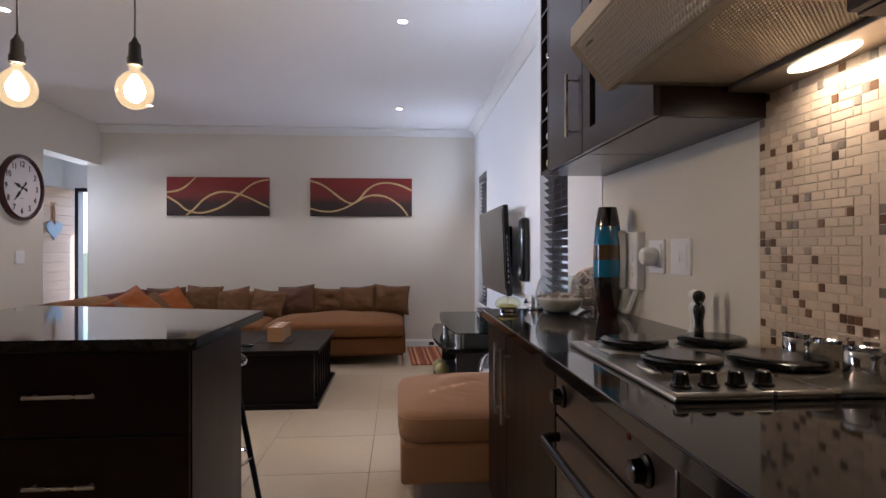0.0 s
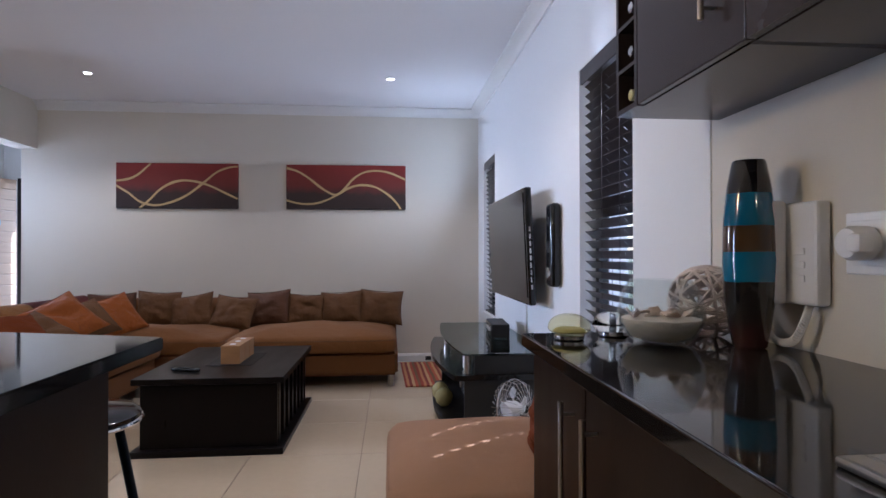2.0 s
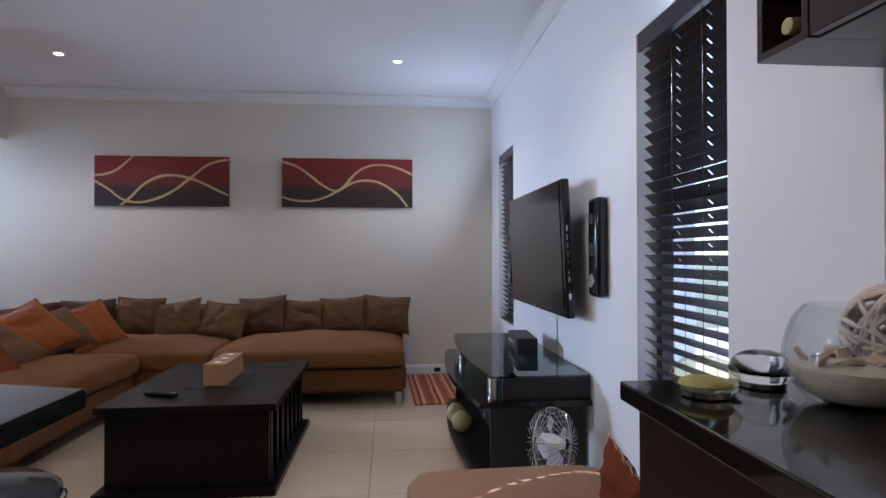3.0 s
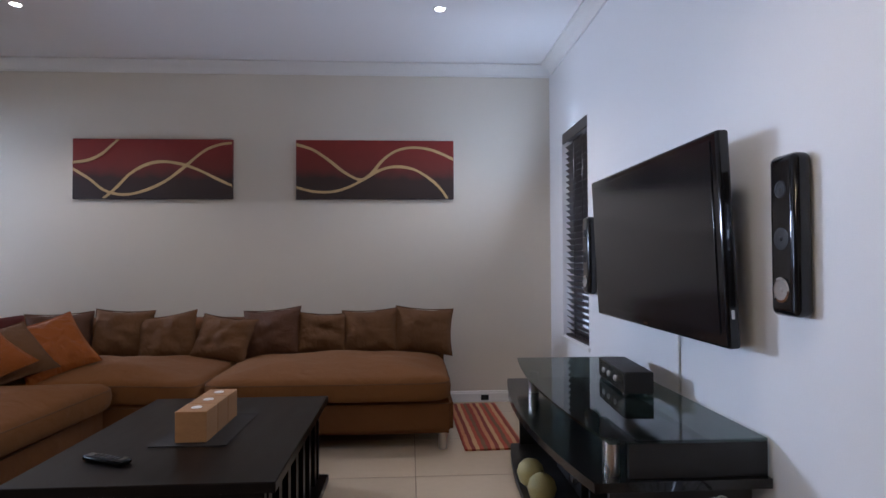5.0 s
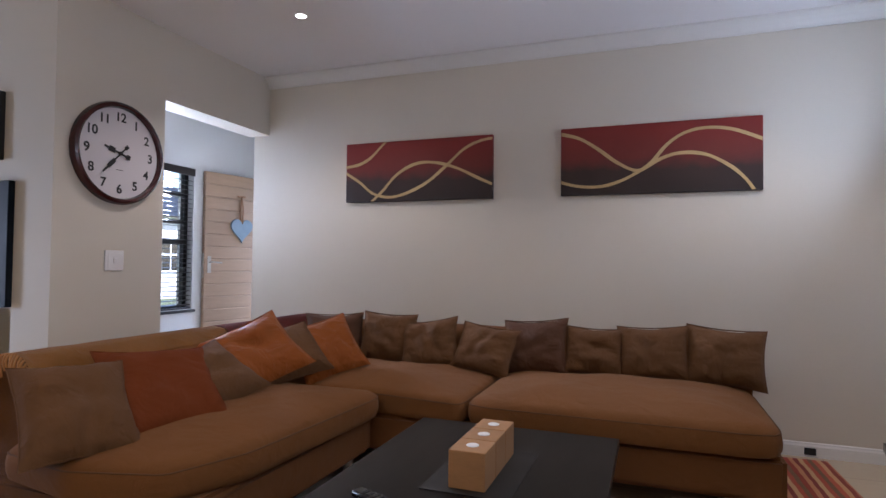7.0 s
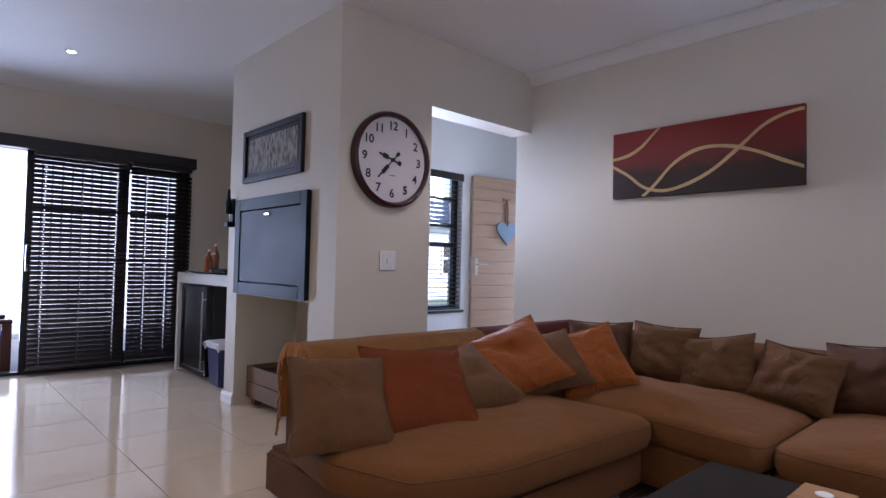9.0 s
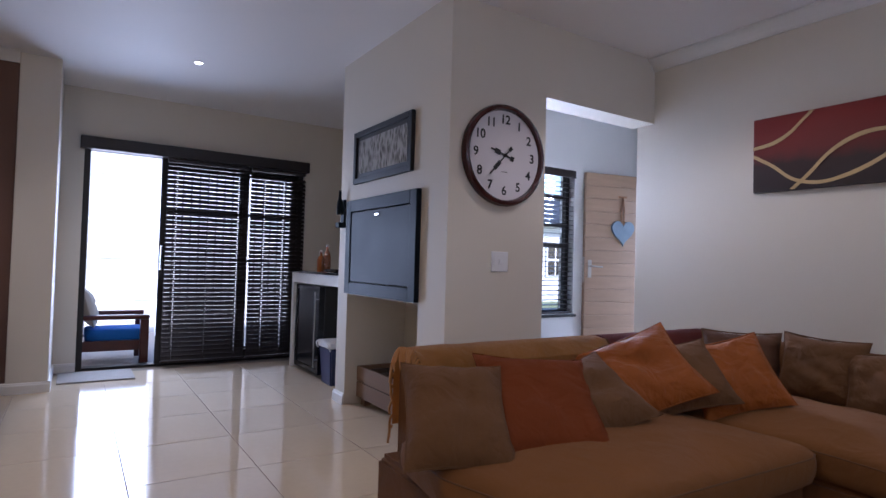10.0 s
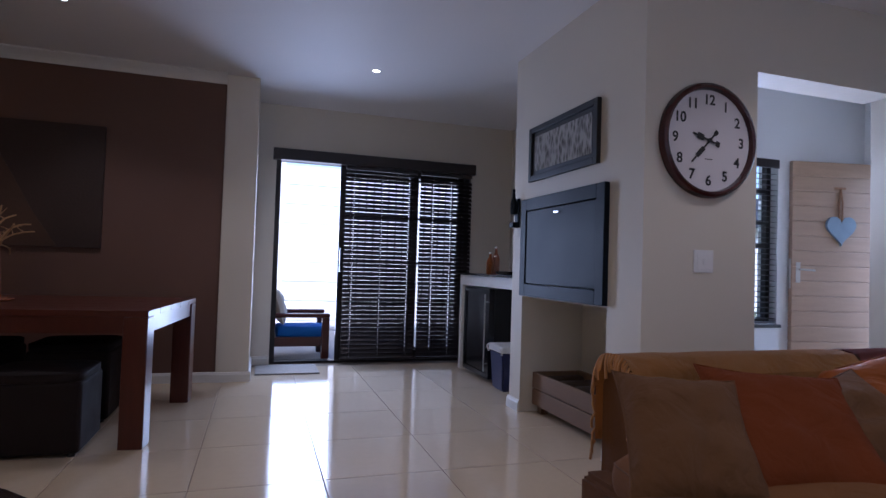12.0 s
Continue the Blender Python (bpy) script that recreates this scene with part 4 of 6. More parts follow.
for k in range(16):
    a, far = k * 2.4, 0.02 + 0.052 * ((k * 7) % 16) / 16
    bm = bmesh.new()
    for n in range(7):  # a ribbed fan on a narrow hinge
        b = -0.9 + 0.3 * n
        rod(bm, (0, 0, 0), (0.021 * math.cos(b), 0.021 * math.sin(b), 0.004 * math.cos(2 * b)), 0.0015, 6, 0.0042)
    part("shell", bm, SHELL, bowl, "small pale ribbed shell", m=pose(far * math.cos(a), far * math.sin(a), 0.070 + 0.006 * (k % 3), 25 * (k % 5) - 40, 20 * (k % 3), 50 * k))

ball = thing("rattan_ball", pose(1.66, 3.49, TOP), "woven bleached rattan ball on the worktop", "ornament")
R = 0.092
for k in range(24):
    a, tilt = k * 137.5, 15 + (k * 47) % 150
    turn = pose(0, 0, R, tilt, 0, a)
    pts = [turn @ Vector((R * math.cos(2 * math.pi * i / 40), R * math.sin(2 * math.pi * i / 40), 0)) for i in range(40)]
    part("strand", tube(bmesh.new(), pts, 0.0048, 6, True), RATTAN, ball)

for x, y, mat, label in ((1.285, 3.475, sheet_glass("amber_glass", (0.95, 0.93, 0.75)), "domed yellow-green glass paperweight"), (1.42, 3.525, SOLID_GLASS, "domed clear glass paperweight")):
    w = thing("paperweight", pose(x, y, TOP), label, "paperweight")
    part("base", lathe(bmesh.new(), [(0.034, 0), (0.038, 0.003), (0.038, 0.012), (0.034, 0.014)], 32), CHROME, w)
    part("dome", lathe(bmesh.new(), rounded([(0.040, 0.0145), (0.052, 0.024), (0.054, 0.034), (0.048, 0.048), (0.034, 0.059), (0.015, 0.065)]), 40), mat, w)
    if mat != SOLID_GLASS:
        part("core", lathe(bmesh.new(), rounded([(0.028, 0.0155), (0.040, 0.019), (0.042, 0.023), (0.030, 0.030), (0.01, 0.032)]), 32), CANDLE, w, "pale yellow-green core")

phone = thing("intercom_phone", pose(KITCHEN_EAST, 3.27, 1.01), "white intercom handset with a coiled cord on the wall", "intercom")
part("base", boxes(((-0.035, -0.09, 0.0), (0.0, 0.09, 0.225)), bevel=0.008), PLASTIC, phone)
hs = part("handset", boxes(((-0.078, -0.006, -0.002), (-0.036, 0.056, 0.232)), bevel=0.012, seg=3), PLASTIC, phone)
part("earpiece", boxes(((-0.086, -0.002, 0.172), (-0.076, 0.052, 0.226)), bevel=0.004), PLASTIC, hs)
part("mouthpiece", boxes(((-0.086, -0.002, 0.004), (-0.076, 0.052, 0.05)), bevel=0.004), PLASTIC, hs)
for k in range(3):
    part("button", boxes(((-0.038, -0.055, 0.05 + k * 0.03), (-0.034, -0.025, 0.065 + k * 0.03)), bevel=0.001), PLASTIC, phone)
path = smooth_line([(-0.05, 0.03, 0.0), (-0.055, 0.045, -0.05), (-0.05, 0.02, -0.085), (-0.045, -0.03, -0.08), (-0.035, -0.055, -0.03), (-0.02, -0.05, 0.002)], 30)
coil = []
for i, p in enumerate(path):
    for s in range(3):
        a = (i * 3 + s) * 0.62
        coil.append(p + Vector((0.007 * math.cos(a), 0.004 * math.sin(a), 0.007 * math.sin(a))))
part("cord", tube(bmesh.new(), coil, 0.0022, 5), PLASTIC, phone, "coiled white cord")


def wall_plate(m, w, h, label, socket=False):
    p = thing("wall_switch" if not socket else "wall_socket", m, label, "switch" if not socket else "socket")
    part("plate", boxes(((-w / 2, -0.009, -h / 2), (w / 2, 0, h / 2)), bevel=0.003), PLASTIC, p)
    part("insert", boxes(((-w * 0.36, -0.012, -h * 0.36), (w * 0.36, -0.009, h * 0.36)), bevel=0.001), PLASTIC, p)
    if not socket:
        part("rocker", boxes(((-0.012, -0.017, -0.016), (0.012, -0.012, 0.016)), bevel=0.003), PLASTIC, p)
    return p


wall_plate(pose(KITCHEN_EAST, 2.90, 1.142, 0, 0, -90), 0.13, 0.122, "white square light switch on the kitchen wall")
sock = wall_plate(pose(KITCHEN_EAST, 3.075, 1.142, 0, 0, -90), 0.12, 0.122, "white wall socket with a round plug adaptor", True)
part("adaptor", lathe(bmesh.new(), [(0.030, 0.012), (0.033, 0.016), (0.033, 0.050), (0.028, 0.060), (0.012, 0.062)], 32, m=Matrix.Rotation(radians(90), 4, "X")), PLASTIC, sock)
part("plug", boxes(((0.018, -0.078, -0.018), (0.052, -0.045, 0.018)), bevel=0.008), PLASTIC, sock)
wall_plate(pose(CLOCK_X, 6.587, 1.112, 0, 0, 90), 0.125, 0.12, "white light switch under the wall clock")
wall_plate(pose(-5.75, 4.2, 1.17, 0, 0, 180), 0.07, 0.12, "white light switch beside the patio door")

FIG = [(0.022, 0.0), (0.026, 0.004), (0.024, 0.012), (0.014, 0.022), (0.011, 0.05), (0.014, 0.07), (0.017, 0.085), (0.014, 0.098), (0.008, 0.104), (0.015, 0.115), (0.018, 0.126), (0.014, 0.138), (0.005, 0.143)]
for x, y, mat, label in ((1.685, 2.66, BLACK_GLOSS, "black glazed salt cellar figurine"), (1.70, 2.712, PLASTIC, "white glazed pepper pot figurine")):
    bm = lathe(bmesh.new(), FIG, 24)
    ob = part("figurine", bm, mat, m=pose(x, y, TOP))
    tagged(ob, label, "figurine")

# kitchen island
isl = thing("kitchen_island", pose(0, 0, 0), "espresso laminate island with drawers facing the cooker", "kitchen island")
part("body", boxes(((-0.92, 2.885, 0.10), (0.19, 3.43, 0.866))), ESPRESSO, isl, smooth=False)
part("plinth", boxes(((-0.88, 2.94, 0.0), (0.15, 3.40, 0.10))), ESPRESSO, isl, smooth=False)
for z0, z1, hz in ((0.61, 0.862, 0.735), (0.345, 0.605, 0.467), (0.11, 0.34, 0.22)):
    for x0, x1 in ((-0.918, -0.37), (-0.366, 0.186)):
        d = part("drawer", boxes(((x0, 2.866, z0), (x1, 2.884, z1)), bevel=0.002), ESPRESSO, isl)
        handle_bar(d, (x0 + 0.09, 2.866, hz), (x1 - 0.26, 2.866, hz), (0, -0.03, 0))
bm = bmesh.new()
top_out = [(-0.98, 2.845), (0.215, 2.845), (0.225, 3.655), (-0.98, 4.02)]
low, high = [bm.verts.new((x, y, 0.866)) for x, y in top_out], [bm.verts.new((x, y, 0.901)) for x, y in top_out]
bm.faces.new(high), bm.faces.new(list(reversed(low)))
for k in range(4):
    bm.faces.new((low[k], low[(k + 1) % 4], high[(k + 1) % 4], high[k]))
bmesh.ops.bevel(bm, geom=bm.edges[:], offset=0.004, segments=2, affect="EDGES")
tagged(part("island_worktop", bm, GRANITE), "polished black granite slab with a breakfast overhang", "worktop")


def bar_stool(m):
    s = thing("bar_stool", m, "black and chrome bar stool tucked under the island", "stool", "bar stools at the island")
    part("seat", lathe(bmesh.new(), [(0.10, 0.645), (0.155, 0.648), (0.168, 0.660), (0.168, 0.676), (0.150, 0.690), (0.08, 0.696), (0.02, 0.697)], 40), BLACK_GLOSS, s)
    part("rim", tube(bmesh.new(), [(0.168 * math.cos(2 * math.pi * k / 40), 0.168 * math.sin(2 * math.pi * k / 40), 0.658) for k in range(40)], 0.007, 8, True), CHROME, s, "chrome seat rim")
    for k in range(4):
        a = math.pi / 4 + k * math.pi / 2
        leg = part("leg", rod(bmesh.new(), (0.11 * math.cos(a), 0.11 * math.sin(a), 0.648), (0.225 * math.cos(a), 0.225 * math.sin(a), 0.012), 0.013, 12), BLACK_STEEL, s)
        part("foot", rod(bmesh.new(), (0.225 * math.cos(a), 0.225 * math.sin(a), 0.012), (0.225 * math.cos(a), 0.225 * math.sin(a), 0.0), 0.016, 12), BLACK_MATT, leg)
    part("footrest", tube(bmesh.new(), [(0.186 * math.cos(2 * math.pi * k / 40), 0.186 * math.sin(2 * math.pi * k / 40), 0.22) for k in range(40)], 0.009, 8, True), CHROME, s, "chrome foot ring")
    return s


stool = bar_stool(pose(-0.04, 3.72, 0, 0, 0, -32))
copy_thing(stool, pose(-1.12, 3.92, 0, 0, 0, 40))

for x in (-0.12, -0.52):
    p = thing("pendant_lamp", pose(x, 3.2, CEIL), "bare globe filament bulb glowing on a black flex", "pendant lamp", "pendants over the island")
    part("rose", lathe(bmesh.new(), [(0.05, 0.0), (0.05, -0.012), (0.02, -0.022)], 28), BLACK_MATT, p)
    part("flex", rod(bmesh.new(), (0, 0, -0.02), (0, 0, -0.74), 0.0035, 8), BLACK_MATT, p)
    part("lampholder", lathe(bmesh.new(), [(0.006, -0.71), (0.012, -0.725), (0.02, -0.735), (0.022, -0.78), (0.026, -0.785), (0.026, -0.812), (0.020, -0.815)], 28), BLACK_MATT, p)
    bulb = part("bulb", lathe(bmesh.new(), [(0.017, -0.815), (0.019, -0.830), (0.038, -0.845), (0.057, -0.870), (0.0645, -0.90), (0.058, -0.932), (0.042, -0.954), (0.022, -0.964), (0.004, -0.967)], 36), BULB_GLASS, p, "clear amber globe bulb")
    # filament swollen to a pear-shaped glowing core, for the bulb's glare
    part("filament", lathe(bmesh.new(), [(0.008, -0.845), (0.020, -0.862), (0.032, -0.888), (0.034, -0.904), (0.028, -0.924), (0.014, -0.938), (0.004, -0.941)], 24), WARM_BULB, bulb, "glowing warm filament")

for dx, dy in DOWNLIGHTS:
    d = thing("downlight", pose(dx, dy, CEIL), "small recessed downlight switched on in the ceiling", "downlight", "ceiling downlights")
    part("trim", lathe(bmesh.new(), [(0.043, 0.0), (0.043, -0.004), (0.038, -0.006), (0.030, -0.004), (0.030, 0.0)], 32), WHITE, d)
    part("lens", lathe(bmesh.new(), [(0.029, -0.001), (0.029, -0.0035), (0.01, -0.004)], 24), SPOT_GLOW, d)

# pouf
pouf = thing("pouf", pose(1.16, 4.08, 0), "sand cotton upholstered pouf with a loose seat cushion", "pouf")
part("base", boxes(((-0.33, -0.40, 0.09), (0.33, 0.40, 0.285)), bevel=0.02), POUF_CLOTH, pouf)
out = [(-0.34, -0.41), (0.34, -0.41), (0.34, 0.41), (-0.34, 0.41)]
bm, edge = pad_mesh(out, 0.285, 0.41, 0.075, seed=3)
seat = part("seat_cushion", bm, POUF_CLOTH, pouf)
part("piping", tube(bmesh.new(), edge, 0.0035, 6, True), POUF_CLOTH, seat)
for sx in (-0.28, 0.28):
    for sy in (-0.35, 0.35):
        part("leg", lathe(bmesh.new(), [(0.022, 0), (0.024, 0.09)], 16, (sx, sy, 0)), CHROME, pouf)
c = cushion(pose(1.33, 3.94, 0.445, 4, 0, 80), 0.36, 0.19, 0.07, RUST_CLOTH, "rust cushion with a white fringe standing on the pouf", 11)
fr = bmesh.new()
for k in range(26):
    x = -0.17 + k * 0.0136
    rod(fr, (x, 0, 0.170), (x + 0.004 * math.sin(k * 2.1), 0.004 * math.cos(k), 0.194), 0.0016, 5)
part("fringe", fr, CREAM_CLOTH, c, "short white fringe")

# ---- living room ----
ct = thing("coffee_table", pose(-0.185, 5.90, 0), "black-stained wooden coffee table with slatted sides", "coffee table")
part("tabletop", boxes(((-0.415, -0.555, 0.395), (0.415, 0.555, 0.43)), bevel=0.004), DARK_WOOD, ct)
part("plinth", boxes(((-0.415, -0.575, 0.0), (0.415, 0.575, 0.035)), bevel=0.004), DARK_WOOD, ct)
for sy in (-1, 1):
    part("end_panel", boxes(((-0.375, sy * 0.515 - 0.012, 0.035), (0.375, sy * 0.515 + 0.012, 0.395))), DARK_WOOD, ct, smooth=False)
part("core", boxes(((-0.30, -0.50, 0.035), (0.30, 0.50, 0.395))), DARK_WOOD, ct, smooth=False)
for sx in (-1, 1):
    for k in range(7):
        y = -0.44 + k * 0.1467
        part("slat", boxes(((sx * 0.36 - 0.012, y - 0.022, 0.035), (sx * 0.36 + 0.012, y + 0.022, 0.395))), DARK_WOOD, ct, smooth=False)

tea = thing("tealight_holder", pose(-0.17, 5.92, 0.434), "row of three pine block tealight holders on the coffee table", "candle holder")
for k in range(3):
    y = -0.125 + k * 0.125
    blk = part("block", boxes(((-0.058, y - 0.0615, 0.0), (0.058, y + 0.0615, 0.115)), bevel=0.003), BLOCK_WOOD, tea)
    part("tealight", lathe(bmesh.new(), [(0.020, 0.110), (0.020, 0.1165), (0.017, 0.118), (0.004, 0.1185)], 20, (0, y, 0)), PLASTIC, blk, "white tealight candle")
runner = tagged(part("table_runner", boxes(((-0.31, 5.70, 0.4305), (-0.03, 6.14, 0.4335)), bevel=0.001), BLACK_MATT), "thin black mat under the tealight holder", "table mat")
rem = thing("remote_control", pose(-0.38, 5.56, 0.4305, 0, 0, 68), "black television remote control on the coffee table", "remote control")
part("body", boxes(((-0.022, -0.09, 0.0), (0.022, 0.09, 0.02)), bevel=0.008, seg=3), BLACK_GLOSS, rem)
for k in range(6):
    part("button", boxes(((-0.012, -0.06 + k * 0.02, 0.019), (0.012, -0.048 + k * 0.02, 0.022)), bevel=0.001), BLACK_MATT, rem)

# sofa, in three seats round a corner
sofa = thing("corner_sofa", pose(0, 0, 0), "tan cotton L-shaped corner sofa with loose seat pads", "sofa")


def frame_block(outline, z0, z1, name, material, bevel=0.025):
    bm = bmesh.new()
    a, b = [bm.verts.new((x, y, z0)) for x, y in outline], [bm.verts.new((x, y, z1)) for x, y in outline]
    bm.faces.new(b), bm.faces.new(list(reversed(a)))
    n = len(outline)
    for k in range(n):
        bm.faces.new((a[k], a[(k + 1) % n], b[(k + 1) % n], b[k]))
    bmesh.ops.bevel(bm, geom=bm.edges[:], offset=bevel, segments=3, affect="EDGES")
    return part(name, bm, material, sofa)


WEST = [(-2.10, 5.53), (-1.07, 5.53), (-1.07, 6.88), (-2.10, 6.88)]
CORNER = [(-2.10, 6.885), (-0.56, 6.885), (-0.56, 7.93), (-1.82, 7.93), (-2.10, 7.65)]
NORTHSEAT = [(-0.555, 6.87), (0.89, 6.87), (0.89, 7.93), (-0.555, 7.93)]
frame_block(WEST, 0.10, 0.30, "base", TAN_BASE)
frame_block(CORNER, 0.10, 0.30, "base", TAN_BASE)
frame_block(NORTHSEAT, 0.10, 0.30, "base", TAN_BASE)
for n, (o, seed, puff) in enumerate((([(-1.90, 5.52), (-1.50, 5.46), (-1.16, 5.56), (-1.05, 5.85), (-1.00, 6.88), (-1.90, 6.88)], 1, 0.085), ([(-1.88, 6.89), (-1.0, 6.89), (-0.55, 6.83), (-0.545, 7.72), (-1.70, 7.72), (-1.88, 7.5)], 2, 0.07),
                                     ([(-0.535, 6.83), (0.875, 6.82), (0.875, 7.72), (-0.535, 7.72)], 3, 0.085))):
    bm, edge = pad_mesh(o, 0.298, 0.418, puff, per=14, seed=seed, sag=0.03)
    pad = part("seat_pad", bm, TAN, sofa)
    part("piping", tube(bmesh.new(), edge, 0.003, 6, True), PIPING, pad)


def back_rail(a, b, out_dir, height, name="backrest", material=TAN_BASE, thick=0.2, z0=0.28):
    """A back with a rounded top along a straight line from a to b; out_dir points to the room."""
    a, b, d = Vector(a).to_3d(), Vector(b).to_3d(), Vector(out_dir).to_3d()
    prof = [(0.0, z0), (thick, z0), (thick * 1.02, height - 0.12), (thick * 0.95, height - 0.05), (thick * 0.75, height - 0.012), (thick * 0.5, height), (thick * 0.22, height - 0.012), (0.02, height - 0.05), (0.0, height - 0.12)]
    bm = bmesh.new()
    rings = []
    n = 14
    for k in range(n + 1):
        p = a.lerp(b, k / n)
        rings.append([bm.verts.new(p + d * o + Vector((0, 0, z + (0.006 * noise.noise(Vector((p.x * 4, p.y * 4, o * 3))) if z > 0.4 else 0)))) for o, z in prof])
    m = len(prof)
    for r, s in zip(rings, rings[1:]):
        for k in range(m):
            bm.faces.new((r[k], r[(k + 1) % m], s[(k + 1) % m], s[k]))
    bm.faces.new(rings[0]), bm.faces.new(list(reversed(rings[-1])))
    return part(name, bm, material, sofa)


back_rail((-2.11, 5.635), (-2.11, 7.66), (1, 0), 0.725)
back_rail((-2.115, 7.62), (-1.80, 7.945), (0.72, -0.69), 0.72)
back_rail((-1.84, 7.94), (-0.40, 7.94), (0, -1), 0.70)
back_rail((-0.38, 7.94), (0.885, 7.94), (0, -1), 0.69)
for x, y in ((0.83, 6.93), (0.83, 7.85), (-0.46, 6.97), (-1.16, 5.56), (-1.16, 6.78), (-2.0, 5.56), (-2.0, 7.5), (-0.46, 7.85)):
    part("leg", lathe(bmesh.new(), [(0.024, 0.0), (0.026, 0.01), (0.026, 0.10)], 16, (x, y, 0)), STEEL, sofa, "chrome cylinder foot")

# throws over the sofa back
def over_back(y0, y1, label, material, inner, outer, name, fringe=True, seed=0):
    t = thing(name, pose(0, 0, 0), label, "throw")
    prof = [(x - 0.2, z + 0.015) for x, z in ((-1.925, outer), (-1.926, 0.60), (-1.918, 0.67), (-1.88, 0.714), (-1.81, 0.724), (-1.745, 0.712), (-1.70, 0.66), (-1.695, 0.58), (-1.692, inner))]
    bm = bmesh.new()
    n = 30
    rows = []
    for k in range(n + 1):
        y = y0 + (y1 - y0) * k / n
        row = []
        for j, (x, z) in enumerate(prof):
            w = 0.006 * noise.noise(Vector((x * 5, y * 7, seed + j * 0.4)))
            row.append(bm.verts.new((x + w + (-0.004 if j < 3 else 0.006 if j > 5 else 0), y, z + abs(w) + 0.003 + (0.02 * noise.noise(Vector((y * 5, j, seed))) if j in (0, 8) else 0))))
        rows.append(row)
    for r, s in zip(rows, rows[1:]):
        for j in range(len(prof) - 1):
            bm.faces.new((r[j], r[j + 1], s[j + 1], s[j]))
    bmesh.ops.solidify(bm, geom=bm.faces[:], thickness=0.004)
    part("cloth", bm, material, t)
    if fringe:
        line = smooth_line([(x, y0, z) for x, z in prof], 4)
        for k, p in enumerate(line):
            if k % 1 == 0:
                drop = 0.07 + 0.02 * math.sin(k * 1.9)
                q = Vector((p.x + 0.008 * math.sin(k * 2.3), y0 - 0.014 - 0.006 * math.cos(k), p.z - drop))
                part("tassel", tube(bmesh.new(), [p + Vector((0, -0.002, 0.002)), Vector((p.x, y0 - 0.012, p.z - 0.012)), Vector(((p.x + q.x) / 2, y0 - 0.016, p.z - drop * 0.5)), q], 0.0055, 6), material, t)
    return t


over_back(5.615, 6.72, "golden tan throw with tassels over the sofa back", THROW_CLOTH, 0.50, 0.38, "throw_blanket")
over_back(6.74, 7.62, "wine red throw folded over the sofa back", RED_CLOTH, 0.52, 0.45, "throw_blanket", False, 5)

# cushions: along the west back, then the corner, then the north back
CUSHIONS = [
    (-1.45, 5.51, 0.440, -50, 2, 66, 0.38, 0.44, 0.15, TAUPE_CLOTH, "taupe cotton cushion with dark piping at the sofa's end"),
    (-1.37, 5.83, 0.465, -58, 3, 64, 0.46, 0.50, 0.12, RUST_CLOTH, "large rust cotton cushion leaning on the sofa back"),
    (-1.40, 6.18, 0.480, -60, -16, 80, 0.44, 0.40, 0.14, TAUPE_CLOTH, "taupe cotton cushion slumped between bright ones"),
    (-1.52, 6.60, 0.480, -50, -20, 64, 0.56, 0.44, 0.14, ORANGE_CLOTH, "shiny burnt orange cushion standing on its corner"),
    (-1.47, 6.80, 0.480, -48, -10, 62, 0.42, 0.38, 0.14, TAUPE_CLOTH, "taupe cotton cushion in the sofa's corner"),
    (-1.36, 7.02, 0.470, -42, -14, 52, 0.40, 0.40, 0.13, ORANGE_CLOTH, "burnt orange patterned silk cushion in the corner"),
    (-1.67, 7.49, 0.455, -20, 0, 34, 0.40, 0.34, 0.15, BROWN_CLOTH, "dark brown cotton cushion in the sofa's corner"),
    (-1.34, 7.56, 0.455, -20, 3, 10, 0.38, 0.35, 0.15, TAUPE_CLOTH, "taupe cotton cushion with dark piping"),
    (-1.00, 7.53, 0.450, -28, -9, 6, 0.40, 0.34, 0.14, TAUPE_CLOTH, "taupe cotton cushion with dark piping"),
    (-0.67, 7.50, 0.450, -32, 6, -8, 0.40, 0.33, 0.14, TAUPE_CLOTH, "taupe cotton cushion leaning low"),
    (-0.33, 7.60, 0.45, -20, -5, -6, 0.42, 0.35, 0.14, BROWN_CLOTH, "dark brown cotton cushion with piping"),
    (0.02, 7.60, 0.465, -20, 2, 3, 0.36, 0.30, 0.14, TAUPE_CLOTH, "taupe cotton cushion with dark piping"),
    (0.36, 7.60, 0.465, -18, -3, -3, 0.40, 0.32, 0.14, TAUPE_CLOTH, "taupe cotton cushion with dark piping"),
    (0.73, 7.60, 0.455, -18, 4, 3, 0.42, 0.34, 0.15, TAUPE_CLOTH, "taupe cotton cushion at the sofa's open end"),
]
for n, (x, y, z, rx, ry, rz, w, h, t, mat, label) in enumerate(CUSHIONS):
    cushion(pose(x, y, z - 0.012, 0, 0, rz) @ pose(0, 0, 0, rx, ry, 0), w, h, t, mat, label, n)


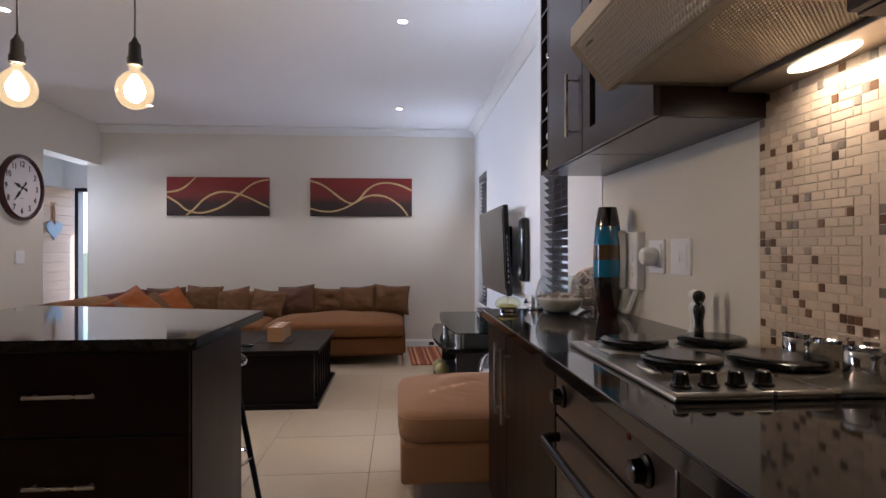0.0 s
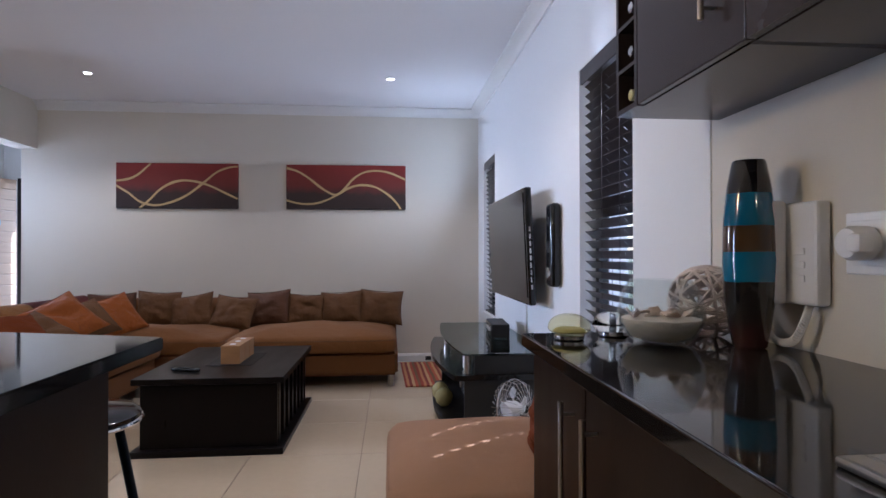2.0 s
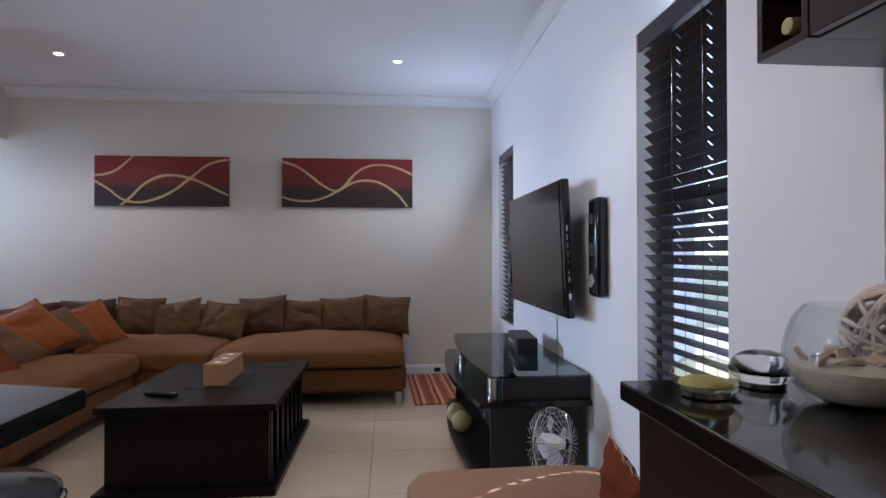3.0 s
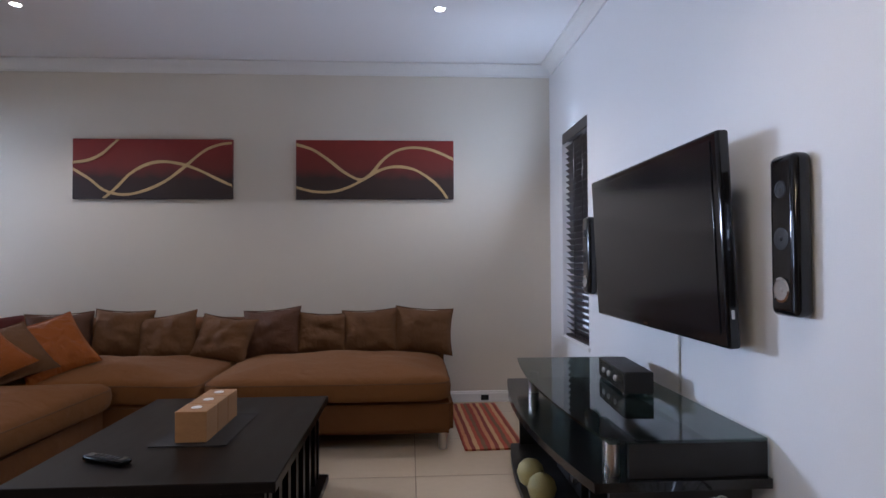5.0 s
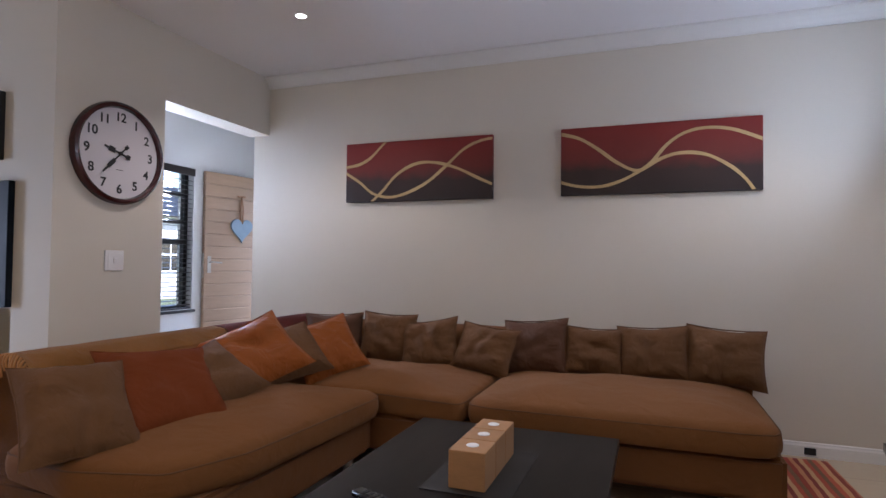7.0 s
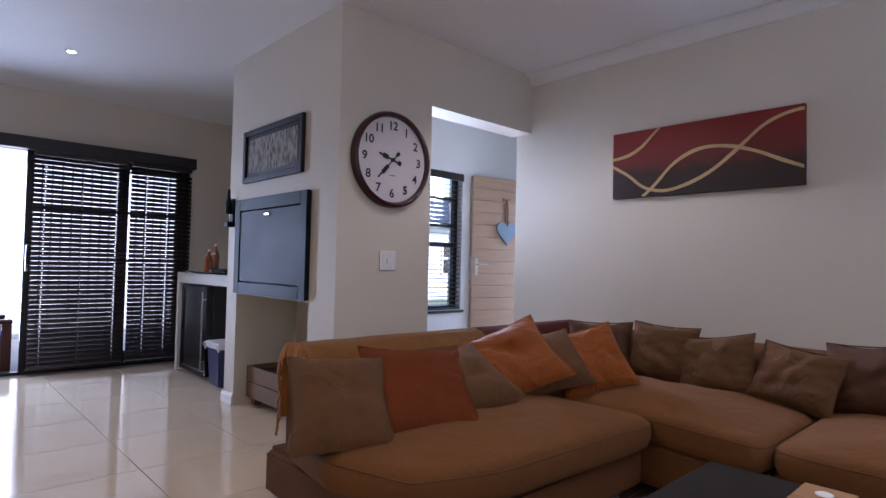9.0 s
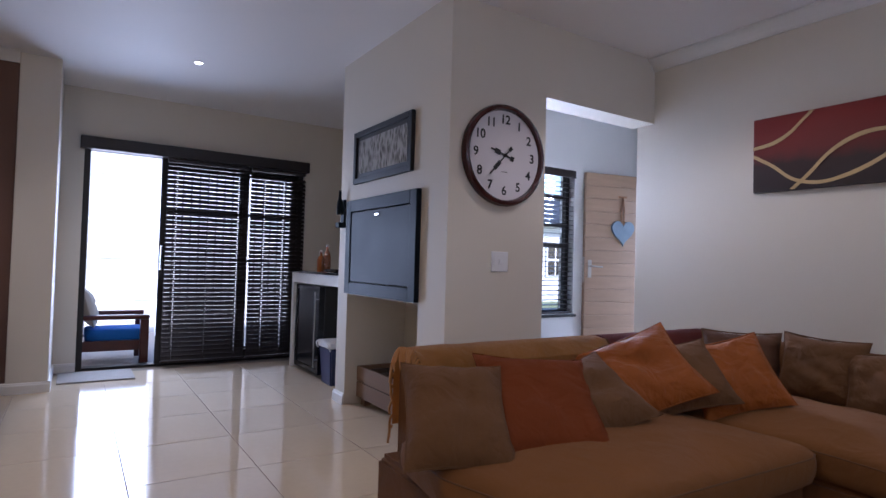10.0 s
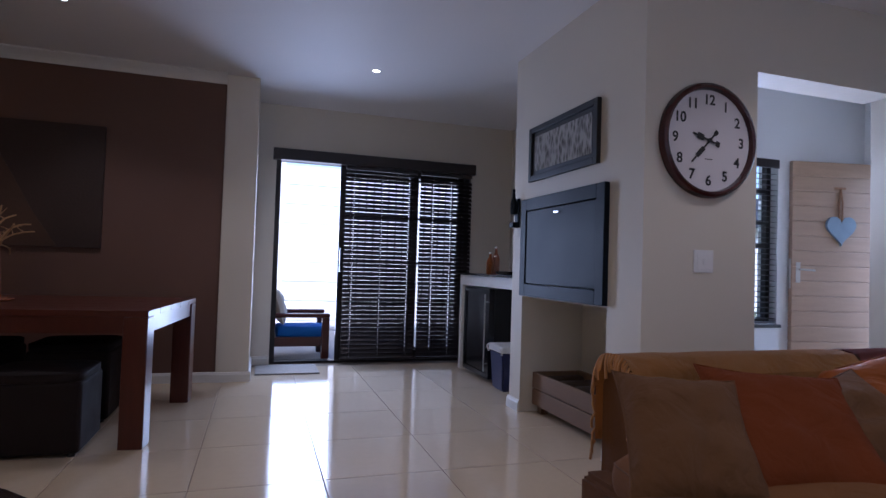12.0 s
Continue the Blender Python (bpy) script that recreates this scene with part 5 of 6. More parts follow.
# paintings
def wave_painting(x0, x1, label, lines):
    p = thing("painting", pose(x0, NORTH, 1.583), label, "painting", "paintings above the sofa")
    w, h = x1 - x0, 0.457
    part("canvas", boxes(((0, -0.032, 0), (w, 0.0, h)), bevel=0.003), CANVAS_RED, p)
    for k, line in enumerate(lines):
        pts = smooth_line([(u * w, -0.033 - 0.0018 * k, (1 - v) * h) for u, v in line], 8)
        bm = bmesh.new()
        rows = []
        for i, q in enumerate(pts):
            way = (pts[min(i + 1, len(pts) - 1)] - pts[max(0, i - 1)]).normalized()
            side = Vector((way.z, 0, -way.x)) * (0.0105 + 0.0035 * noise.noise(Vector((q.x * 6, q.z * 6, 1.0))))
            lo, hi = q - side, q + side
            for c in (lo, hi):
                c.z, c.x = min(max(c.z, 0.002), h - 0.002), min(max(c.x, 0.002), w - 0.002)
            rows.append((bm.verts.new(lo), bm.verts.new(hi), bm.verts.new(lo + Vector((0, -0.0015, 0))), bm.verts.new(hi + Vector((0, -0.0015, 0)))))
        for a, b in zip(rows, rows[1:]):
            bm.faces.new((a[2], a[3], b[3], b[2])), bm.faces.new((a[0], a[2], b[2], b[0])), bm.faces.new((a[3], a[1], b[1], b[3]))
        part("brush_line", bm, LINE_PAINT, p, "ochre painted wave line", smooth=False)


wave_painting(-1.895, -0.713, "wide red and black canvas with ochre wave lines", [
    [(0, 0.50), (0.1, 0.66), (0.2, 0.86), (0.32, 0.93), (0.45, 0.86), (0.58, 0.70), (0.70, 0.46), (0.82, 0.20), (0.92, 0.09), (1, 0.06)],
    [(0.19, 1.0), (0.27, 0.82), (0.36, 0.58), (0.46, 0.43), (0.56, 0.38), (0.68, 0.42), (0.80, 0.53), (0.90, 0.66), (1, 0.78)],
    [(0, 0.40), (0.1, 0.36), (0.18, 0.26), (0.24, 0.12), (0.29, 0.0)]])
wave_painting(-0.233, 0.985, "wide red and black canvas with ochre wave lines", [
    [(0, 0.08), (0.1, 0.16), (0.2, 0.33), (0.3, 0.54), (0.4, 0.67), (0.47, 0.58), (0.55, 0.33), (0.64, 0.17), (0.75, 0.12), (0.87, 0.17), (1, 0.32)],
    [(0, 0.80), (0.1, 0.87), (0.22, 0.88), (0.33, 0.80), (0.43, 0.66), (0.52, 0.52), (0.62, 0.45), (0.74, 0.49), (0.85, 0.66), (0.92, 0.84), (0.96, 1.0)]])

# wall clock
clock = thing("wall_clock", pose(CLOCK_X, 6.595, 1.75, 90, 0, 90) @ Matrix.Scale(0.965, 4), "large round wall clock with a mahogany rim", "clock")
part("rim", lathe(bmesh.new(), [(0.315, 0.0), (0.318, 0.02), (0.310, 0.042), (0.296, 0.05), (0.284, 0.045), (0.278, 0.022), (0.278, 0.0)], 72), CLOCK_RIM, clock)
part("face", lathe(bmesh.new(), [(0.279, 0.012), (0.279, 0.020), (0.1, 0.0202)], 64), CLOCK_FACE, clock, "pale lilac-white paper dial")
for n in range(1, 13):
    a = math.pi / 2 - n * math.pi / 6
    text_mesh("numeral", str(n), 0.078, INK, clock, pose(0.222 * math.cos(a), 0.222 * math.sin(a), 0.0215))
for minute, length, width in ((47.8, 0.115, 0.016), (37.2, 0.175, 0.013)):
    a = math.pi / 2 - minute * math.pi / 30
    bm = boxes(((-0.065, -width / 3, 0.0), (length, width / 3, 0.003)), ((length * 0.35, -width, 0.0005), (length * 0.72, width, 0.0035)), ((-0.072, -width * 0.9, 0.0005), (-0.045, width * 0.9, 0.0035)))
    part("hand", bm, INK, clock, "black clock hand", smooth=False, m=pose(0, 0, 0.024 if length < 0.15 else 0.029, 0, 0, math.degrees(a)))
part("cap", lathe(bmesh.new(), [(0.012, 0.02), (0.012, 0.034), (0.006, 0.037)], 20), INK, clock)
part("maker_mark", boxes(((-0.025, -0.105, 0.0203), (0.025, -0.101, 0.0212))), INK, clock, smooth=False)

# television corner
tv = thing("television", pose(1.615, 5.90, 1.165), "black flat screen television tilted on a wall bracket", "television")
LEAN = Matrix.Rotation(radians(-2.6), 4, "Y")
part("case", boxes(((0.0, -0.615, -0.345), (0.042, 0.615, 0.345)), bevel=0.010), BLACK_GLOSS, tv, m=LEAN)
part("screen", boxes(((-0.004, -0.575, -0.300), (0.001, 0.575, 0.315)), bevel=0.001), SCREEN, tv, "dark switched-off screen", m=LEAN)
for k in range(9):
    part("side_trim", boxes(((0.014, -0.6175, -0.25 + k * 0.042), (0.024, -0.614, -0.222 + k * 0.042))), CHROME, tv, "silver side strip", m=LEAN)
part("maker_badge", boxes(((-0.003, -0.02, -0.332), (0.0, 0.02, -0.322))), CHROME, tv, m=LEAN)
part("bracket", boxes(((0.03, -0.2, -0.2), (0.139, 0.2, 0.2)), bevel=0.006), BLACK_MATT, tv)
cable = tagged(part("wall_cable", rod(bmesh.new(), (EAST - 0.006, 5.86, 0.555), (EAST - 0.006, 5.86, 0.98), 0.006, 8), WHITE), "white cable conduit down the wall below the television", "cable")


def speaker(y, group="wall speakers"):
    s = thing("wall_speaker", pose(EAST, y, 0.94), "slim black wall loudspeaker with chrome driver rings", "loudspeaker", group)
    part("cabinet", boxes(((-0.062, -0.058, 0.0), (-0.003, 0.058, 0.46)), bevel=0.022, seg=4), BLACK_GLOSS, s)
    for z, r in ((0.075, 0.036), (0.36, 0.028), (0.22, 0.036)):
        turn = Matrix.Rotation(radians(-90), 4, "Y")
        d = part("driver", lathe(bmesh.new(), [(r * 0.9, 0.0), (r * 0.75, 0.002), (0.3 * r, -0.002), (0.05 * r, 0.004)], 28, (-0.0625, 0, z), turn), STEEL if z < 0.1 else BLACK_MATT, s)
        if z < 0.1:
            part("ring", lathe(bmesh.new(), [(r, -0.002), (r, 0.004), (r * 0.82, 0.005), (r * 0.8, -0.001)], 28, (-0.0625, 0, z), turn), CHROME, d, "chrome ring")
    part("bracket", boxes(((-0.01, -0.02, 0.1), (0.0, 0.02, 0.36))), BLACK_MATT, s)
    return s


sp = speaker(5.12)
copy_thing(sp, pose(EAST, 6.93, 0.90))

stand = thing("tv_stand", pose(0, 0, 0), "black television stand with a bowed smoked glass top", "television stand")


def bowed(y0, y1, x_back, x_front, bulge, z0, z1, bevel=0.003):
    bm = bmesh.new()
    outline = [(x_back, y0), (x_back, y1)]
    for k in range(17):
        f = k / 16
        outline.append((x_front - bulge * (1 - (2 * f - 1) ** 2), y1 + (y0 - y1) * f))
    a, b = [bm.verts.new((x, y, z0)) for x, y in outline], [bm.verts.new((x, y, z1)) for x, y in outline]
    bm.faces.new(b), bm.faces.new(list(reversed(a)))
    n = len(outline)
    for k in range(n):
        bm.faces.new((a[k], a[(k + 1) % n], b[(k + 1) % n], b[k]))
    return bm


part("glass_top", bowed(5.27, 6.76, 1.74, 1.245, 0.055, 0.542, 0.552), SMOKED, stand, "smoked glass top", smooth=False)
part("shelf", bowed(5.25, 6.77, 1.742, 1.19, 0.075, 0.405, 0.435), BLACK_GLOSS, stand, "black gloss middle shelf", smooth=False)
part("shelf", bowed(5.28, 6.74, 1.735, 1.20, 0.07, 0.05, 0.08), BLACK_MATT, stand, smooth=False)
part("back_panel", boxes(((1.70, 5.36, 0.08), (1.735, 6.74, 0.405))), BLACK_MATT, stand, smooth=False)
for y in (5.29, 6.72):
    part("side_panel", boxes(((1.25, y, 0.08), (1.70, y + 0.02, 0.405))), BLACK_MATT, stand, smooth=False)
part("end_panel", boxes(((1.305, 5.272, 0.4355), (1.742, 5.292, 0.5415)), bevel=0.002), BLACK_MATT, stand)
part("divider", boxes(((1.36, 5.83, 0.08), (1.70, 5.85, 0.405))), BLACK_MATT, stand, smooth=False)
for x, y in ((1.268, 5.325), (1.265, 6.43), (1.66, 6.64)):
    part("pillar", lathe(bmesh.new(), [(0.026, 0.435), (0.026, 0.540), (0.022, 0.5415)], 24, (x, y, 0)), STEEL, stand, "brushed aluminium pillar")
for x, y in ((1.36, 5.42), (1.36, 6.68), (1.70, 5.42), (1.70, 6.68)):
    part("foot", lathe(bmesh.new(), [(0.025, 0), (0.025, 0.05)], 16, (x, y, 0)), BLACK_MATT, stand)
dec = thing("set_top_box", pose(1.58, 6.02, 0.552, 0, 0, -4), "small black decoder box on the glass top", "media player")
part("case", boxes(((-0.06, -0.19, 0.006), (0.06, 0.19, 0.095)), bevel=0.005), BLACK_MATT, dec)
part("front_panel", boxes(((-0.063, -0.185, 0.012), (-0.059, 0.185, 0.09)), bevel=0.001), BLACK_GLOSS, dec)
for y in (-0.08, 0.02, 0.1):
    part("knob", lathe(bmesh.new(), [(0.012, 0), (0.012, 0.006), (0.008, 0.008)], 20, (-0.063, y, 0.05), Matrix.Rotation(radians(-90), 4, "Y")), STEEL, dec)
for k, (sx, sy) in enumerate(((-0.05, -0.17), (0.05, -0.17), (-0.05, 0.17), (0.05, 0.17))):
    part("foot", lathe(bmesh.new(), [(0.012, 0), (0.012, 0.006)], 12, (sx, sy, 0)), BLACK_MATT, dec)
amp = thing("game_console", pose(1.52, 5.62, 0.435), "black games console on the middle shelf", "games console")
part("case", boxes(((-0.10, -0.13, 0.0), (0.10, 0.13, 0.06)), bevel=0.01, seg=3), BLACK_GLOSS, amp)
part("slot", boxes(((-0.101, -0.1, 0.03), (-0.0995, 0.02, 0.034))), CHROME, amp, smooth=False)
amp2 = thing("amplifier", pose(1.50, 6.15, 0.08), "black amplifier on the lower shelf", "amplifier")
part("case", boxes(((-0.14, -0.2, 0.01), (0.16, 0.2, 0.14)), bevel=0.005), BLACK_MATT, amp2)
for y in (-0.12, 0.12):
    part("knob", lathe(bmesh.new(), [(0.025, 0), (0.025, 0.015), (0.02, 0.018)], 24, (-0.14, y, 0.075), Matrix.Rotation(radians(-90), 4, "Y")), STEEL, amp2)
for sy in (-0.17, 0.17):
    part("foot", boxes(((-0.12, sy - 0.015, 0.0), (0.14, sy + 0.015, 0.01))), BLACK_MATT, amp2)
for x, y, r in ((1.185, 6.14, 0.062), (1.195, 5.96, 0.062)):
    cd = thing("ball_candle", pose(x, y, 0.08), "round olive green ball candle on the lower shelf", "candle", "ball candles")
    part("wax", lathe(bmesh.new(), [(0.4 * r, 0.0), (0.8 * r, 0.35 * r), (r, r), (0.86 * r, 1.5 * r), (0.5 * r, 1.86 * r), (0.1 * r, 2.0 * r)], 32), CANDLE, cd)
    part("wick", rod(bmesh.new(), (0, 0, 2 * r - 0.002), (0.002, 0, 2 * r + 0.012), 0.0014, 6), INK, cd)

fan = thing("desk_fan", pose(1.50, 5.10, 0), "small silver wire cage fan standing on the floor", "fan")
part("base", lathe(bmesh.new(), [(0.09, 0.0), (0.09, 0.012), (0.05, 0.03), (0.016, 0.04), (0.014, 0.19)], 32), CHROME, fan)
face = pose(0, 0, 0.285, 82, 0, 42)
for s in (-1, 1):
    bm = bmesh.new()
    for k in range(28):
        a = 2 * math.pi * k / 28
        pts = [face @ Vector((r * math.cos(a), r * math.sin(a), s * z)) for r, z in ((0.022, 0.075), (0.085, 0.072), (0.138, 0.05), (0.155, 0.0))]
        tube(bm, pts, 0.0016, 5)
    part("cage", bm, CHROME, fan, "thin chrome wire guard")
part("rim", tube(bmesh.new(), [face @ Vector((0.155 * math.cos(2 * math.pi * k / 40), 0.155 * math.sin(2 * math.pi * k / 40), 0)) for k in range(40)], 0.004, 6, True), CHROME, fan)
for k in range(4):
    bm = bmesh.new()
    a = k * math.pi / 2
    quad = []
    for r, w in ((0.02, 0.2), (0.06, 0.5), (0.10, 0.55), (0.115, 0.3)):
        quad.append([bm.verts.new(face @ Vector((r * math.cos(a + s * w), r * math.sin(a + s * w), s * 0.014))) for s in (-1, 0, 1)])
    for p, q in zip(quad, quad[1:]):
        for j in range(2):
            bm.faces.new((p[j], p[j + 1], q[j + 1], q[j]))
    bmesh.ops.solidify(bm, geom=bm.faces[:], thickness=0.002)
    part("blade", bm, PLASTIC, fan)
part("motor", lathe(bmesh.new(), [(0.02, -0.06), (0.04, -0.05), (0.04, 0.0), (0.022, 0.055), (0.01, 0.06)], 24, m=face), PLASTIC, fan)

rug = tagged(part("rug", boxes(((0.0, 0.0, 0.0), (0.36, 1.05, 0.012)), bevel=0.003), RUG_STRIPES, m=pose(0.955, 6.86, 0.0005, 0, 0, 1.5)), "narrow red, orange and tan striped rug on the tiles", "rug")
sock_n = thing("wall_socket", pose(1.22, NORTH - 0.016, 0.035, 0, 0, 0), "small dark socket at the skirting board", "socket")
part("plate", boxes(((-0.03, -0.012, -0.02), (0.03, 0, 0.02)), bevel=0.003), BLACK_MATT, sock_n)

# ---- fireplace wall ----
braai = thing("built_in_braai", pose(-3.475, BRAAI_Y, 0.85), "black steel built-in braai with a closed drop door", "fireplace")
W, H = 1.065, 0.695
for lo, hi in (((-W / 2, -0.035, 0.0), (-W / 2 + 0.085, 0.0, H)), ((W / 2 - 0.085, -0.035, 0.0), (W / 2, 0.0, H)), ((-W / 2 + 0.085, -0.035, 0.0), (W / 2 - 0.085, 0.0, 0.085)), ((-W / 2 + 0.085, -0.035, H - 0.085), (W / 2 - 0.085, 0.0, H))):
    part("surround_bar", boxes((lo, hi), bevel=0.004), BLACK_STEEL, braai)
dr = part("door", boxes(((-W / 2 + 0.09, -0.028, 0.09), (W / 2 - 0.09, -0.002, H - 0.09)), bevel=0.005), BLACK_STEEL, braai)
part("latch", boxes(((-0.03, -0.042, H - 0.135), (0.03, -0.028, H - 0.12)), bevel=0.003), CHROME, dr, "small chrome latch")

pic = thing("framed_picture", pose(-3.48, BRAAI_Y, 1.665), "black framed monochrome panorama print above the fireplace", "picture")
PW, PH = 0.875, 0.385
part("frame", boxes(((-PW / 2, -0.03, 0), (-PW / 2 + 0.04, 0, PH)), ((PW / 2 - 0.04, -0.03, 0), (PW / 2, 0, PH)), ((-PW / 2 + 0.04, -0.03, 0), (PW / 2 - 0.04, 0, 0.04)), ((-PW / 2 + 0.04, -0.03, PH - 0.04), (PW / 2 - 0.04, 0, PH)), bevel=0.004), INK, pic)
m, tree, bsdf = nodes_of("monochrome_print")
vor = tree.nodes.new("ShaderNodeTexVoronoi")
vor.inputs["Scale"].default_value = 26
rampn = tree.nodes.new("ShaderNodeValToRGB")
rampn.color_ramp.elements[0].color, rampn.color_ramp.elements[1].color = (0.02, 0.02, 0.02, 1), (0.42, 0.42, 0.42, 1)
tc, mp, nz = tree.nodes.new("ShaderNodeTexCoord"), tree.nodes.new("ShaderNodeMapping"), tree.nodes.new("ShaderNodeTexNoise")
mp.inputs["Scale"].default_value = (1.6, 1, 0.6)
nz.inputs["Scale"].default_value, nz.inputs["Detail"].default_value = 14, 8
mixn = tree.nodes.new("ShaderNodeMath")
mixn.operation = "MULTIPLY"
tree.links.new(tc.outputs["Object"], mp.inputs["Vector"])
tree.links.new(mp.outputs["Vector"], vor.inputs["Vector"])
tree.links.new(mp.outputs["Vector"], nz.inputs["Vector"])
tree.links.new(vor.outputs["Distance"], mixn.inputs[0])
tree.links.new(nz.outputs["Fac"], mixn.inputs[1])
tree.links.new(mixn.outputs[0], rampn.inputs["Fac"])
rampn.color_ramp.elements[1].position = 0.33
tree.links.new(rampn.outputs["Color"], bsdf.inputs["Base Color"])
bsdf.inputs["Roughness"].default_value = 0.15
PRINT = m
part("mount", boxes(((-PW / 2 + 0.04, -0.014, 0.04), (PW / 2 - 0.04, -0.004, PH - 0.04))), BLACK_MATT, pic, smooth=False)
part("print", boxes(((-PW / 2 + 0.075, -0.017, 0.07), (PW / 2 - 0.075, -0.0145, PH - 0.07))), PRINT, pic, "black and white city photograph", smooth=False)

opener = thing("bottle_opener", pose(-4.12, BRAAI_Y, 1.37), "small dark metal wall bottle opener", "bottle opener")
part("plate", boxes(((-0.03, -0.02, 0.0), (0.03, 0, 0.20)), bevel=0.006), BLACK_STEEL, opener)
part("neck", lathe(bmesh.new(), [(0.022, 0.0), (0.024, 0.08), (0.012, 0.13), (0.010, 0.19)], 20, (0, -0.042, 0.08)), BLACK_STEEL, opener)
part("catch", boxes(((-0.035, -0.06, -0.02), (0.035, 0.0, 0.02)), bevel=0.005), BLACK_STEEL, opener)

crate = thing("firewood_crate", pose(-3.485, 6.30, 0), "weathered wooden crate with firewood in the niche", "crate")
CW, CD = 1.03, 0.40
for z in (0.06, 0.18):
    part("board", boxes(((-CW / 2, 0.0, z), (CW / 2, 0.022, z + 0.113)), bevel=0.004), CRATE_WOOD, crate)
    part("board", boxes(((-CW / 2, CD - 0.022, z), (CW / 2, CD, z + 0.113)), bevel=0.004), CRATE_WOOD, crate)
    for sx in (-CW / 2, CW / 2 - 0.022):
        part("board", boxes(((sx, 0.023, z), (sx + 0.022, CD - 0.023, z + 0.113)), bevel=0.004), CRATE_WOOD, crate)
part("bottom", boxes(((-CW / 2 + 0.022, 0.022, 0.06), (CW / 2 - 0.022, CD - 0.022, 0.075))), CRATE_WOOD, crate, smooth=False)
for sx in (-CW / 2 + 0.03, CW / 2 - 0.09):
    for sy in (0.03, CD - 0.09):
        part("foot", boxes(((sx, sy, 0.0), (sx + 0.06, sy + 0.06, 0.06)), bevel=0.004), CRATE_WOOD, crate)
BARK = paint("dark_bark", (0.045, 0.028, 0.018), 0.95, vary=0.4, scale=12, grain=90, bump=0.6)
for k in range(9):
    lg = thing("log", pose(-3.88 + (k % 5) * 0.185 + 0.03 * (k // 5), 6.34, 0.075 + 0.058 + (k // 5) * 0.10, -90, 0, (k * 37) % 9 - 4), "short split firewood log in the crate", "log", "firewood logs")
    bm = lathe(bmesh.new(), [(0.05, 0.0), (0.055, 0.02), (0.053, 0.15), (0.056, 0.26), (0.05, 0.28)], 14)
    for v in bm.verts:
        v.co.x *= 1 + 0.12 * noise.noise(Vector((v.co.x * 30, v.co.y * 30, k)))
    part("wood", bm, BARK, lg)

# bar alcove
tagged(part("bar_counter", boxes(((-5.80, 6.36, 0.865), (-4.201, 7.099, 0.965)), ((-5.80, 6.36, 0.0), (-5.74, 7.099, 0.865)), bevel=0.004), WHITE), "white plastered bar counter on a slim end pier", "counter")
tagged(part("bar_worktop", boxes(((-5.82, 6.34, 0.9652), (-4.201, 7.099, 0.985)), bevel=0.003), GRANITE), "dark granite slab on the bar counter", "worktop")
fridge = thing("wine_fridge", pose(-5.68, 6.37, 0), "black under-counter drinks fridge with a glass door", "fridge")
part("body", boxes(((0.0, 0.055, 0.02), (0.66, 0.62, 0.85)), bevel=0.005), BLACK_MATT, fridge)
fd = part("door", boxes(((0.0, 0.0, 0.03), (0.045, 0.05, 0.85)), ((0.615, 0.0, 0.03), (0.66, 0.05, 0.85)), ((0.045, 0.0, 0.03), (0.615, 0.05, 0.075)), ((0.045, 0.0, 0.805), (0.615, 0.05, 0.85))), BLACK_GLOSS, fridge, smooth=False)
part("glass", boxes(((0.045, 0.01, 0.075), (0.615, 0.018, 0.805))), SCREEN, fd, smooth=False)
for k in range(6):
    part("shelf", boxes(((0.05, 0.020, 0.15 + k * 0.11), (0.61, 0.05, 0.158 + k * 0.11))), CHROME, fridge, smooth=False)
handle_bar(fd, (0.637, 0.0, 0.10), (0.637, 0.0, 0.80), (0, -0.035, 0))
for sx in (0.04, 0.6):
    for sy in (0.1, 0.56):
        part("foot", lathe(bmesh.new(), [(0.02, 0), (0.02, 0.025)], 12, (sx, sy, 0)), BLACK_MATT, fridge)
cool = thing("cool_box", pose(-4.76, 6.33, 0), "navy cool box with a white lid beside the fridge", "cool box")
bm = bmesh.new()
a = [bm.verts.new((x, y, 0.0)) for x, y in ((-0.10, 0.02), (0.12, 0.02), (0.12, 0.24), (-0.10, 0.24))]
b = [bm.verts.new((x, y, 0.33)) for x, y in ((-0.125, 0.0), (0.145, 0.0), (0.145, 0.26), (-0.125, 0.26))]
bm.faces.new(b), bm.faces.new(list(reversed(a)))
for k in range(4):
    bm.faces.new((a[k], a[(k + 1) % 4], b[(k + 1) % 4], b[k]))
bmesh.ops.bevel(bm, geom=bm.edges[:], offset=0.012, segments=3, affect="EDGES")
part("tub", bm, NAVY, cool)
part("lid", boxes(((-0.14, -0.012, 0.325), (0.16, 0.272, 0.385)), bevel=0.016, seg=3), PLASTIC, cool, "white plastic lid")
part("handle", tube(bmesh.new(), smooth_line([(-0.132, -0.005, 0.31), (-0.13, -0.025, 0.36), (0.01, -0.03, 0.395), (0.15, -0.025, 0.36), (0.152, -0.005, 0.31)]), 0.007), PLASTIC, cool)
for x, y, mat, h, label in ((-5.15, 6.42, ORANGE_CLOTH, 0.20, "orange drink bottle on the bar counter"), (-4.98, 6.40, GLASS, 0.17, "clear glass bottle on the bar counter"), (-5.25, 6.52, TERRACOTTA, 0.26, "brown drink bottle on the bar counter")):
    bt = thing("bottle", pose(x, y, 0.985), label, "bottle", "bottles on the bar")
    part("glass", lathe(bmesh.new(), [(0.032, 0.0), (0.036, 0.006), (0.036, h * 0.55), (0.028, h * 0.68), (0.013, h * 0.78), (0.012, h * 0.95)], 24), mat, bt)
    part("cap", lathe(bmesh.new(), [(0.0145, h * 0.93), (0.0145, h), (0.012, h * 1.01)], 16), CHROME, bt)
